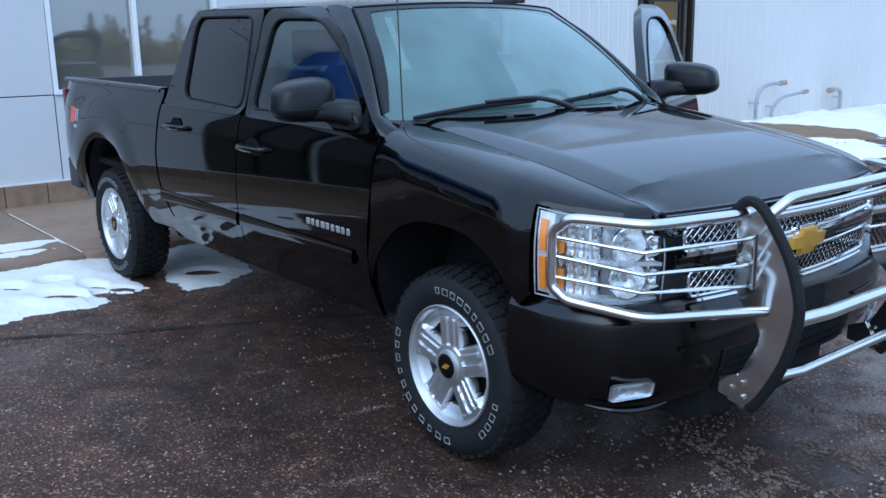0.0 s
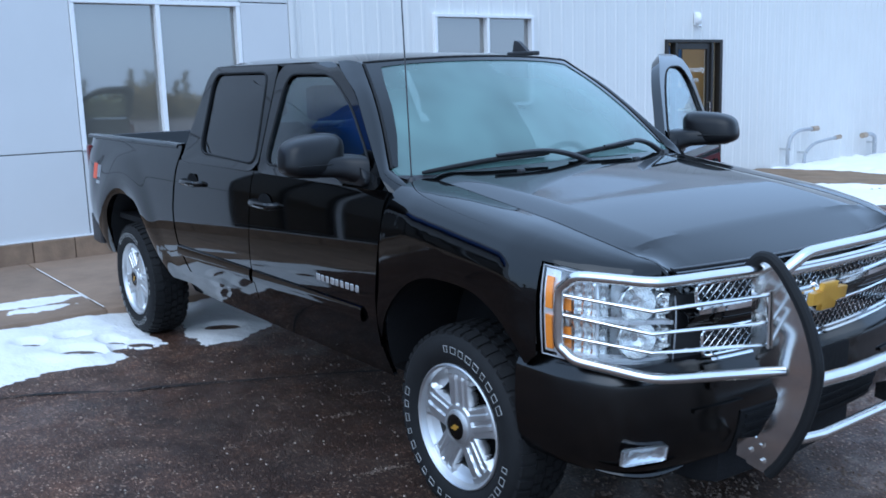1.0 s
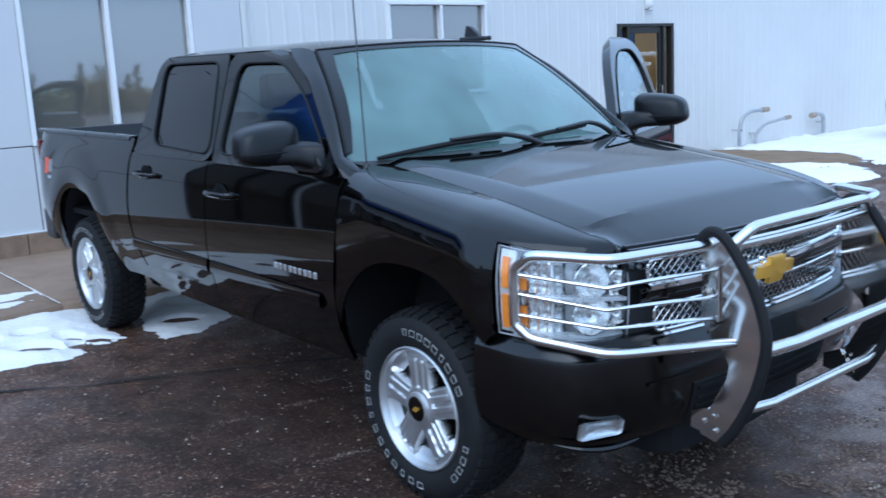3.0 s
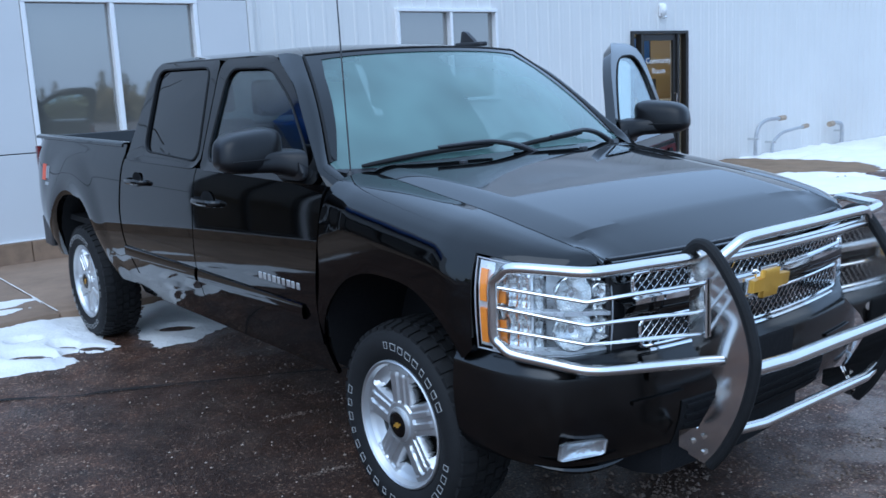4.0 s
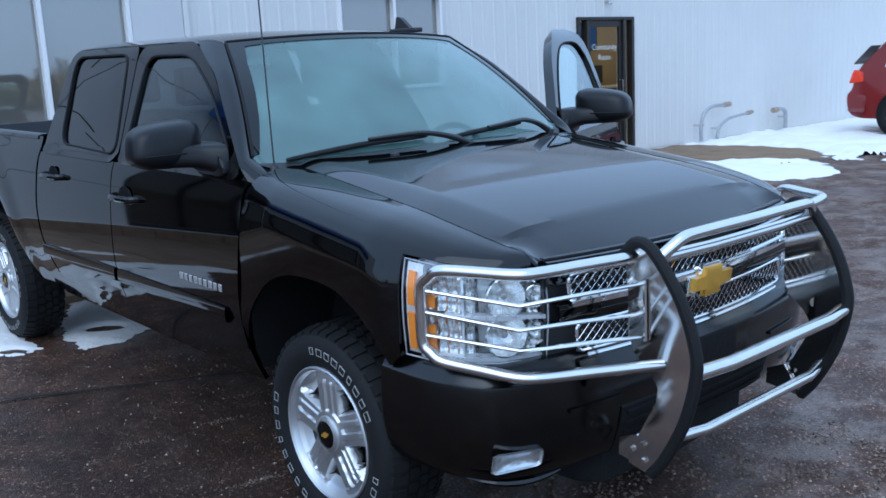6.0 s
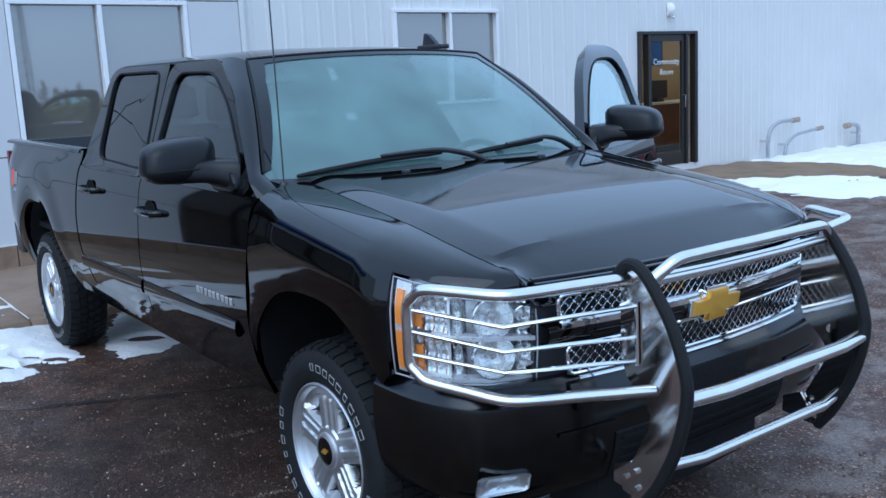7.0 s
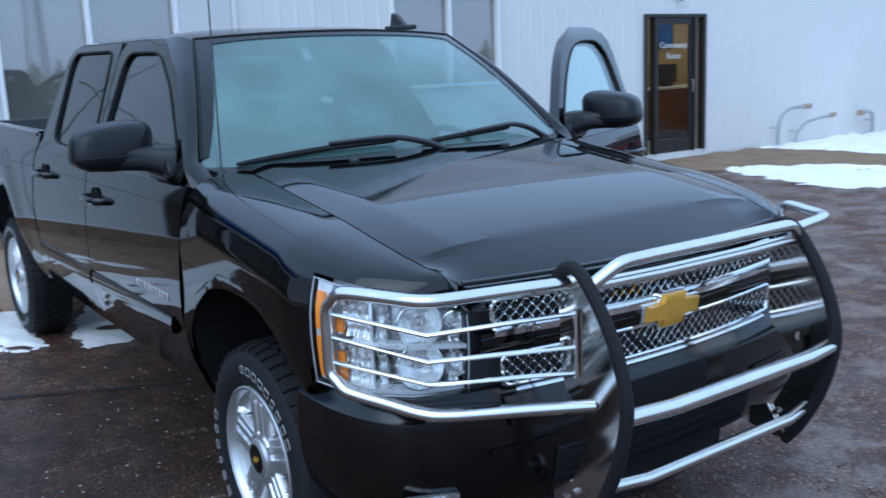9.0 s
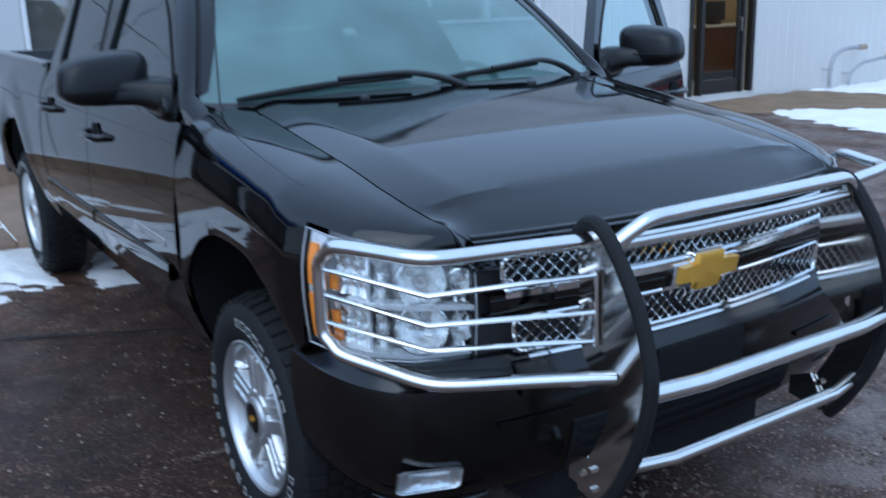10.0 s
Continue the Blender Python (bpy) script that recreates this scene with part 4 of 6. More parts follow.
for s in (-1, 1):
    part("washer_nozzle", prism(rounded([(1.57, s * 0.36 - 0.018), (1.595, s * 0.36 - 0.012), (1.595, s * 0.36 + 0.012), (1.57, s * 0.36 + 0.018)], 0.004, 2), 1.31, hood_z(1.58, 0.36) + 0.008, 2, 0.003), M_PLASTIC, TRUCK)

# cab back, bed and underside
def wheel_well(arch, s):
    """A liner behind the arch's edge with a wall on its inner side."""
    cx, half, top = arch
    line = []
    for i in range(25):
        x = cx - half * math.cos(math.pi * i / 24) * 0.997
        z = arch_z(x, *arch)
        if z > 0.5:
            line.append((x, z))
    rows = [[(x, s * (half_width(x, z) - 0.008), z + 0.004) for x, z in line]]
    rows += [[(x, s * y, z + 0.006) for x, z in line] for y in (0.80, 0.60)]
    rows.append([(lerp(x, cx, 0.5), s * 0.595, lerp(z, 0.5, 0.5)) for x, z in line])
    rows.append([(cx + 0.001 * (x - cx), s * 0.595, 0.5) for x, z in line])
    return sheet(rows)


back = part("cab_back", box(-0.84, -0.79, -0.90, 0.90, 0.6, 1.40, 0.02), M_PAINT, TRUCK)
for a, b in ((-0.76, -0.60), (0.60, 0.76)):
    part("back_pillar", prism([(a, 1.40), (b, 1.40), (b * 0.9, 1.84), (a * 0.93, 1.84)], -0.74, -0.69, 0), M_PAINT, back)
part("back_rail", box(-0.74, -0.69, -0.7, 0.7, 1.77, 1.85, 0.01), M_PAINT, back)
part("rear_window", box(-0.715, -0.71, -0.66, 0.66, 1.39, 1.79), M_SIDE, back)
part("chassis", box(-2.6, 2.5, -0.70, 0.70, 0.36, 0.60, 0.03), M_DARK, TRUCK)
part("tailgate", box(-2.72, -2.66, -0.88, 0.88, 0.72, 1.37, 0.02), M_PAINT, TRUCK)
part("bed_floor", box(-2.68, -0.88, -0.90, 0.90, 0.78, 0.82), M_DARK, TRUCK)
part("bed_front", box(-0.92, -0.88, -0.93, 0.93, 0.7, 1.35, 0.01), M_PAINT, TRUCK)
for s in (-1, 1):
    part("bed_rail", prism([(s * 0.945, 1.36), (s * 0.94, 1.376), (s * 0.92, 1.384), (s * 0.88, 1.384), (s * 0.865, 1.372), (s * 0.86, 1.30), (s * 0.875, 1.30), (s * 0.885, 1.36)], -2.66, -0.88, 0), M_PAINT, TRUCK)
    for arch in (REAR_ARCH, FRONT_ARCH):
        part("wheel_well", wheel_well(arch, s), M_DARK, TRUCK)
    part("tail_lamp", prism(rounded([(-2.715, 0.95), (-2.63, 0.95), (-2.64, 1.3), (-2.715, 1.3)], 0.02, 2), s * 0.88, s * 0.945, 1, 0.005), M_TAIL, TRUCK, "red tail lamp")
part("rear_bumper", prism(rounded([(-2.86, -0.90), (-2.70, -0.965), (-2.42, -0.985), (-2.42, -0.94), (-2.68, -0.86), (-2.68, 0.86), (-2.42, 0.94), (-2.42, 0.985), (-2.70, 0.965), (-2.86, 0.90)], 0.05, 3), 0.56, 0.76, 2, 0.015), M_PLASTIC, TRUCK)
dec = box(-2.42, -2.335, -0.985 - 0.004, -0.985 + 0.02, 1.07, 1.185, 0.004, seg=1)
for v in dec.verts:
    v.co.y = -half_width(v.co.x, v.co.z) - (0.0035 if v.co.y < -0.98 else -0.01)
    v.co.x += 0.25 * (v.co.z - 1.08)
DEC = part("bed_decal", dec, M_RED, TRUCK, "red and grey bed decal shapes")
for x0, x1, z0, z1, m_ in ((-2.325, -2.295, 1.085, 1.175, M_GREY), (-2.28, -2.255, 1.085, 1.175, M_GREY), (-2.34, -2.255, 1.035, 1.058, M_GREY)):
    d = box(x0, x1, -0.99, -0.97, z0, z1, 0.002, seg=1)
    for v in d.verts:
        v.co.y = -half_width(v.co.x, v.co.z) - (0.004 if v.co.y < -0.98 else -0.01)
        v.co.x += 0.25 * (v.co.z - 1.08)
    part("decal_bar", d, m_, DEC)

# front end
FRONT_PLAN = [(2.16, 0.965), (2.34, 0.962), (2.50, 0.92), (2.60, 0.84), (2.68, 0.66), (2.735, 0.40), (2.755, 0.15)]
PLAN = spline(FRONT_PLAN + [(x, -y) for x, y in FRONT_PLAN[::-1]], 5)
SECTION = spline([(-0.12, 0.803), (-0.05, 0.80), (-0.03, 0.795), (0.0, 0.75), (0.008, 0.735), (0.014, 0.66), (0.012, 0.58), (0.0, 0.50), (-0.03, 0.42), (-0.10, 0.39)], 3)
rows = []
for i, (x, y) in enumerate(PLAN):
    a, b = PLAN[max(i - 1, 0)], PLAN[min(i + 1, len(PLAN) - 1)]
    d = Vector((b[0] - a[0], b[1] - a[1])).normalized()
    nrm = (-d.y, d.x)
    if nrm[0] * 1 + nrm[1] * y < 0:
        nrm = (-nrm[0], -nrm[1])
    rows.append([(x + nrm[0] * o, y + nrm[1] * o, z) for o, z in SECTION])
BUMPER = part("front_bumper", sheet(rows, thick=0.008), M_BUMPER, TRUCK)
def plan_at(y, o):
    """A point on the bumper's plan line, pushed out by o."""
    pts = sorted((q[1], q[0]) for q in PLAN)
    return (interp(y, pts) + o, y)


FACE = sorted((z, o) for o, z in SECTION)


def bumper_strip(y0, y1, z0, z1, o, n=24, deep=0.012):
    """A piece that lies on the bumper's face, o proud of it, with its upper and lower edges turned in."""
    rows = []
    for k in range(7):
        z = lerp(z0, z1, (0, 0.06, 0.3, 0.5, 0.7, 0.94, 1)[k])
        rows.append([(*plan_at(lerp(y0, y1, i / n), o + interp(z, FACE) - (deep if k in (0, 6) else 0)), z) for i in range(n + 1)])
    return sheet(rows, thick=0.006)


part("air_intake", bumper_strip(-0.44, 0.44, 0.415, 0.60, 0.006), M_DARK, BUMPER)
for k in range(4):
    part("intake_slat", bumper_strip(-0.42, 0.42, 0.448 + 0.038 * k, 0.462 + 0.038 * k, 0.015, deep=0.01), M_DARK, BUMPER)
part("step_pad", bumper_strip(-0.60, 0.60, 0.70, 0.785, 0.014, deep=0.012), M_BUMPER, BUMPER)
for s in (-1, 1):
    part("bumper_lip", bumper_strip(s * 0.66, s * 0.44, 0.625, 0.640, 0.010, 10, 0.006), M_BUMPER, BUMPER)
part("air_dam", prism([(2.2, -0.50), (2.58, -0.47), (2.655, -0.42), (2.70, 0), (2.655, 0.42), (2.58, 0.47), (2.2, 0.50)], 0.275, 0.43, 2, 0.012), M_DARK, BUMPER)
part("plate_bracket", prism(rounded([(-0.17, 0.60), (0.17, 0.60), (0.17, 0.74), (-0.17, 0.74)], 0.02, 2), 2.765, 2.785, 0, 0.004), M_DARK, BUMPER)
for s in (-1, 1):
    q = [(2.575, 0.905, 0.474), (2.648, 0.75, 0.476), (2.656, 0.745, 0.530), (2.583, 0.898, 0.535)]
    c = [sum(p[k] for p in q) / 4 for k in range(3)]
    bm = bmesh.new()
    rows = [[(c[0] + (x - c[0]) * f + 0.85 * (o + 0.003), s * (c[1] + (y - c[1]) * f + 0.5 * (o + 0.003)), c[2] + (z - c[2]) * f) for x, y, z in [tuple(lerp(q[i][k], q[(i + 1) % 4][k], t) for k in range(3)) for i in range(4) for t in (0.1, 0.5, 0.9)]] for f, o in ((1.02, 0.0), (1.0, 0.014), (0.96, 0.013), (0.94, 0.006), (0.6, -0.002), (0.02, -0.004))]
    fog = part("fog_lamp", sheet(rows, bm, wrap=True), M_FOG, BUMPER, "chrome fog lamp")
    rows = [[(c[0] + (x - c[0]) * f + 0.85 * (o + 0.003), s * (c[1] + (y - c[1]) * f + 0.5 * (o + 0.003)), c[2] + (z - c[2]) * f) for x, y, z in [tuple(lerp(q[i][k], q[(i + 1) % 4][k], t) for k in range(3)) for i in range(4) for t in (0.1, 0.5, 0.9)]] for f, o in ((0.92, 0.014), (0.5, 0.018), (0.02, 0.019))]
    part("fog_lens", sheet(rows, wrap=True), M_LENS, fog).visible_shadow = False
    part("fog_lip", tube([(*(lambda p: (p[0], s * p[1]))(plan_at(lerp(0.925, 0.68, i / 10), 0.004)), 0.438 - 0.012 * math.sin(math.pi * i / 10)) for i in range(11)], lambda t: 0.003 + 0.011 * math.sin(math.pi * t) ** 0.7, 8), M_PAINT, BUMPER)


# headlights
def lamp_point(u, v, off=0.0):
    """u runs from the fender to the grille, v from the bottom to the top of the lamp."""
    plan = [(2.29, 0.974), (2.375, 0.954), (2.47, 0.905), (2.55, 0.82), (2.595, 0.72), (2.612, 0.665)]
    k = min(int(u * 5), 4)
    f = u * 5 - k
    x, y = lerp(plan[k][0], plan[k + 1][0], f), lerp(plan[k][1], plan[k + 1][1], f)
    dx, dy = plan[k + 1][0] - plan[k][0], plan[k + 1][1] - plan[k][1]
    n_ = math.hypot(dx, dy)
    nx, ny = -dy / n_, dx / n_
    lo, hi = lerp(0.815, 0.792, u), lerp(1.125, 1.068, u)
    bulge = 0.012 * math.sin(math.pi * v) - 0.03 * max(0, v - 0.75) * 2
    return (x + nx * (off + bulge), y + ny * (off + bulge), lerp(lo, hi, v))


def lamp_sheet(u0, u1, v0, v1, off, nu=10, nv=6, s=-1):
    return [[(p[0], s * p[1], p[2]) for p in (lamp_point(lerp(u0, u1, i / nu), lerp(v0, v1, j / nv), off) for j in range(nv + 1))] for i in range(nu + 1)]


def lamp_bowl(u, v, r, depth, s, out=0.0):
    """A round reflector with a lip, a stepped bowl and a bulb shield in its middle."""
    c = Vector(lamp_point(u, v, -0.022 + out))
    ax = Vector((0.85, 0.5, 0)).normalized()
    sd = Vector((-0.5, 0.85, 0)).normalized()
    rows = []
    for f, h in ((1.08, -0.006), (1.06, 0.006), (1.0, 0.008), (0.95, -0.004), (0.82, -0.45), (0.62, -0.75), (0.40, -0.95), (0.24, -1.0), (0.22, -0.45), (0.17, -0.30), (0.0, -0.26)):
        k = h if abs(h) < 0.01 else h * depth
        rows.append([tuple((c + sd * (r * f * math.cos(a)) + Vector((0, 0, 1)) * (r * f * math.sin(a)) + ax * k) * Vector((1, s, 1))) for a in (2 * math.pi * j / 28 for j in range(28))])
    return sheet(rows, wrap=True)


def lamp_flutes(u0, u1, v0, v1, off, flutes, s):
    """A reflector cell broken into upright flutes and level steps."""
    n, m = flutes * 4, 12
    rows = []
    for i in range(n + 1):
        row = []
        for j in range(m + 1):
            o = off + 0.012 * abs(math.sin(math.pi * flutes * i / n)) + 0.007 * ((j // 3) % 2) - 0.02 * math.sin(math.pi * j / m)
            p = lamp_point(lerp(u0, u1, i / n), lerp(v0, v1, j / m), o)
            row.append((p[0], s * p[1], p[2]))
        rows.append(row)
    return sheet(rows)


for s in (-1, 1):
    L = part("headlight", sheet(lamp_sheet(0.0, 1.0, 0.0, 1.0, -0.085, 14, 6, s)), M_LAMP_GREY, TRUCK, "clear headlight with amber corner")
    part("lamp_rim", tube([(p[0], s * p[1], p[2]) for p in [lamp_point(i / 10, 0, 0) for i in range(11)] + [lamp_point(1, j / 6, 0) for j in range(1, 7)] + [lamp_point(1 - i / 10, 1, 0) for i in range(1, 11)] + [lamp_point(0, 1 - j / 6, 0) for j in range(1, 6)]], 0.003, 6, closed=True), M_GREY, L)
    part("lens", sheet(lamp_sheet(0, 1, 0, 1, 0.0, 20, 8, s)), M_LENS, L).visible_shadow = False
    part("marker_housing", sheet(lamp_sheet(0.004, 0.135, 0.02, 0.96, -0.020, 5, 8, s), thick=0.008), M_LAMP_GREY, L, "pale marker housing")
    for v0, v1 in ((0.05, 0.47), (0.52, 0.90)):
        part("marker", sheet(lamp_sheet(0.030, 0.088, v0 + 0.02, v1 - 0.01, -0.008, 4, 6, s), thick=0.010), M_AMBER, L, "amber side marker")
        part("fluted_reflector", lamp_flutes(0.16, 0.40, v0, v1, -0.040, 4, s), M_REFL, L)
        part("side_reflector", lamp_flutes(0.41, 0.50, v0, v1, -0.050, 2, s), M_REFL, L)
        part("turn_signal", sheet(lamp_sheet(0.18, 0.235, v0 + 0.03, v0 + (0.30 if v0 < 0.3 else 0.16), -0.022, 4, 4, s), thick=0.012), M_AMBER, L, "amber turn signal bulb")
        part("cell_wall", sheet(lamp_sheet(0.405, 0.418, v0, v1, -0.016, 1, 6, s), thick=0.03), M_LAMP_GREY, L)
        part("outer_reflector", lamp_flutes(0.82, 0.985, v0, v1, -0.045, 2, s), M_REFL, L)
    part("reflector_bowl", lamp_bowl(0.655, 0.715, 0.062, 0.045, s), M_REFL, L)
    part("reflector_bowl", lamp_bowl(0.655, 0.285, 0.066, 0.045, s), M_REFL, L)
    part("reflector_bowl", lamp_bowl(0.89, 0.73, 0.036, 0.025, s), M_REFL, L)
    part("reflector_bowl", lamp_bowl(0.89, 0.30, 0.036, 0.025, s), M_REFL, L)
    part("lamp_divider", sheet(lamp_sheet(0.30, 0.99, 0.475, 0.525, -0.008, 12, 2, s), thick=0.035), M_LAMP_GREY, L)
    part("lamp_sill", sheet(lamp_sheet(0.12, 0.99, 0.0, 0.055, -0.010, 12, 2, s), thick=0.03), M_LAMP_GREY, L)


# grille
def grille_x(y):
    return 2.755 - 0.10 * (y / 0.65) ** 2


GRILLE = part("grille", sheet([[(grille_x(y) - 0.035, y, z) for y in (0.675 * j / 16 for j in range(-16, 17))] for z in (0.76, 0.9, 1.0, 1.115)], thick=0.02), M_PLASTIC, TRUCK, "black grille with chrome mesh")
rows = [[(grille_x(y) + o, y, z) for y in (0.655 * j / 20 for j in range(-20, 21))] for o, z in ((-0.03, 0.905), (0.004, 0.912), (0.010, 0.94), (0.004, 0.968), (-0.03, 0.975))]
part("grille_bar", sheet(rows, thick=0.006), M_PAINT, GRILLE)
rows = [[(grille_x(y) + o - 0.01, y, z) for y in (0.68 * j / 20 for j in range(-20, 21))] for o, z in ((-0.03, 1.072), (0.0, 1.08), (-0.005, 1.105), (-0.04, 1.112))]
part("grille_header", sheet(rows, thick=0.006), M_PAINT, GRILLE)


def mesh_panel(z0, z1, half):
    """Two sets of slanting bars, each cut off at the frame."""
    bm = bmesh.new()
    pitch, run = 0.034, 0.95 * (z1 - z0)
    for sgn in (-1, 1):
        for k in range(int(2 * half / pitch) + 5):
            y0 = -half - 2 * pitch + k * pitch
            a, b = (y0, y0 + run) if sgn > 0 else (y0 + run, y0)
            lo, hi = 0.0, 1.0
            for edge_y, sign in ((half, 1), (-half, -1)):
                fa, fb = sign * (edge_y - a), sign * (edge_y - b)
                if fa < 0 and fb < 0:
                    lo, hi = 1.0, 0.0
                elif fa < 0:
                    lo = max(lo, fa / (fa - fb))
                elif fb < 0:
                    hi = min(hi, fa / (fa - fb))
            if hi - lo < 0.1:
                continue
            ends = [(lerp(a, b, t), lerp(z0, z1, t)) for t in (lo, (lo + hi) / 2, hi)]
            tube([(grille_x(y) - 0.008 + 0.004 * sgn, y, z) for y, z in ends], 0.0032, 4, bm)
    return bm


for z0, z1, half in ((0.985, 1.062, 0.615), (0.805, 0.898, 0.585)):
    part("grille_mesh", mesh_panel(z0, z1, half), M_CHROME, GRILLE)
    frame_pts = rounded([(-half, z0), (half, z0), (half + 0.004, z1), (-half - 0.004, z1)], 0.025, 4)
    dense = []
    for a, b in zip(frame_pts, frame_pts[1:] + frame_pts[:1]):
        k = max(1, int(abs(a[0] - b[0]) / 0.08))
        dense += [(lerp(a[0], b[0], t / k), lerp(a[1], b[1], t / k)) for t in range(k)]
    part("grille_trim", tube([(grille_x(y) - 0.002, y, z) for y, z in dense], 0.0075, 8, closed=True), M_CHROME, GRILLE)
part("chrome_strip", tube([(grille_x(0.055 * j) + 0.002, 0.055 * j, 0.788) for j in range(-10, 11)], 0.008, 8), M_CHROME, GRILLE)
part("chrome_strip", sheet([[(grille_x(y) + o, y, z) for y in (0.62 * j / 20 for j in range(-20, 21))] for o, z in ((0.004, 0.956), (0.016, 0.96), (0.016, 0.978), (-0.01, 0.984))], thick=0.004), M_CHROME, GRILLE)
BOW = [(-0.106, -0.021), (-0.042, -0.021), (-0.049, -0.047), (0.033, -0.047), (0.040, -0.021), (0.098, -0.021), (0.106, 0.021), (0.042, 0.021), (0.049, 0.047), (-0.033, 0.047), (-0.040, 0.021), (-0.098, 0.021)]
part("badge_surround", prism([(y * 1.2, 0.94 + z * 1.3) for y, z in BOW], 2.75, 2.776, 0, 0.002), M_CHROME, GRILLE)
part("badge", prism([(y * 1.05, 0.94 + z * 1.05) for y, z in BOW], 2.765, 2.792, 0, 0.002), M_GOLD, GRILLE, "plain gold cross-shaped badge")

# cabin
part("dashboard", prism(rounded([(1.35, 0.8), (1.40, 1.28), (1.15, 1.33), (0.95, 1.25), (0.9, 0.9)], 0.06, 4), -0.74, 0.74, 1, 0.03), M_INTERIOR, TRUCK)
part("cabin_floor", box(-0.68, 1.3, -0.85, 0.85, 0.58, 0.66), M_INTERIOR, TRUCK)


def seat(y, x):
    b = part("seat", prism(rounded([(x - 0.25, 0.66), (x + 0.28, 0.66), (x + 0.3, 0.95), (x - 0.22, 0.9)], 0.06, 3), y - 0.26, y + 0.26, 1, 0.04), M_SEAT, TRUCK)
    part("backrest", prism(rounded([(x - 0.28, 0.88), (x - 0.12, 0.9), (x - 0.26, 1.50), (x - 0.40, 1.48)], 0.05, 3), y - 0.25, y + 0.25, 1, 0.05), M_SEAT, b)
    part("headrest", prism(rounded([(x - 0.42, 1.53), (x - 0.28, 1.53), (x - 0.29, 1.73), (x - 0.41, 1.73)], 0.04, 3), y - 0.14, y + 0.14, 1, 0.04), M_SEAT, b)


for x in (0.45, -0.35):
    for y in (-0.40, 0.40):
        seat(y, x)
part("steering_wheel", tube([(1.0 + 0.07 * math.sin(a), 0.42 + 0.19 * math.cos(a), 1.22 + 0.17 * math.sin(a)) for a in (2 * math.pi * j / 24 for j in range(24))], 0.016, 8, closed=True), M_INTERIOR, TRUCK)
part("inside_mirror", prism(rounded([(-0.13, 1.70), (0.13, 1.70), (0.13, 1.77), (-0.13, 1.77)], 0.02, 3), 0.96, 0.985, 0, 0.008), M_PLASTIC, TRUCK)


# wheels
def tyre_mesh():
    prof = spline([(0.240, 0.03), (0.248, 0.0), (0.262, -0.014), (0.30, -0.026), (0.340, -0.020), (0.366, 0.0), (0.380, 0.03), (0.384, 0.08), (0.385, 0.13), (0.384, 0.18), (0.380, 0.23), (0.366, 0.255), (0.31, 0.28), (0.240, 0.25)], 3)
    return lathe([(r, y if y < 0.03 else 0.03 + 0.85 * (y - 0.03)) for r, y in prof], 72)


def tread_mesh():
    bm = bmesh.new()
    n = 44
    for k in range(n):
        for row, (h0, h1, r0, r1) in enumerate(((-0.004, 0.05, 0.352, 0.3915), (0.058, 0.094, 0.375, 0.394), (0.102, 0.136, 0.375, 0.394), (0.144, 0.179, 0.375, 0.394), (0.187, 0.227, 0.352, 0.3915))):
            a0 = 2 * math.pi * (k + 0.33 * row) / n
            a1 = a0 + 2 * math.pi / n * (0.62 if k % 2 else 0.7)
            vs = []
            for h in (h0, h1):
                for r in (r0, r1):
                    rr = r - (0.014 if (row == 0 and h == h0 and r == r1) or (row == 4 and h == h1 and r == r1) else 0)
                    for a in (a0, a1):
                        vs.append(bm.verts.new((rr * math.cos(a), h, rr * math.sin(a))))
            for f in ((0, 1, 3, 2), (4, 6, 7, 5), (0, 4, 5, 1), (2, 3, 7, 6), (0, 2, 6, 4), (1, 5, 7, 3)):
                bm.faces.new([vs[i] for i in f])
    return bm


def letter_mesh():
    """Arcs of raised, slanted outline blocks on the sidewall."""
    bm = bmesh.new()

    def stroke(a, ra, rb, aa, ab):
        c = [(ra, aa), (rb, aa), (rb, ab), (ra, ab)]
        slant = lambda r: 0.25 * (r - 0.311)
        lo = [bm.verts.new((r * math.cos(a + q + slant(r)), -0.020, r * math.sin(a + q + slant(r)))) for r, q in c]
        hi = [bm.verts.new((r * math.cos(a + q + slant(r)), -0.0280, r * math.sin(a + q + slant(r)))) for r, q in c]
        bm.faces.new(hi)
        for i in range(4):
            bm.faces.new((lo[i], lo[(i + 1) % 4], hi[(i + 1) % 4], hi[i]))
    for start, count, step in ((147, 11, 10.6), (8, 9, 8.6), (-62, 4, 9.5)):
        for k in range(count):
            a, t = math.radians(start + k * step), 0.0019
            h, r0, r1 = math.radians((3.1, 2.6, 3.0, 2.0, 2.9)[k % 5]), 0.298, 0.324
            ta = t / 0.31
            stroke(a, r0, r1, -h, -h + ta)
            stroke(a, r0, r1, h - ta, h)
            stroke(a, r0, r0 + t, -h, h)
            stroke(a, r1 - t, r1, -h, h)
    return bm


def rim_lip():
    return lathe([(0.236, 0.2), (0.228, 0.05), (0.232, 0.02), (0.242, 0.004), (0.250, -0.004), (0.250, -0.012), (0.244, -0.016), (0.236, -0.010), (0.228, 0.008), (0.222, 0.035), (0.218, 0.10), (0.214, 0.16)], 60)


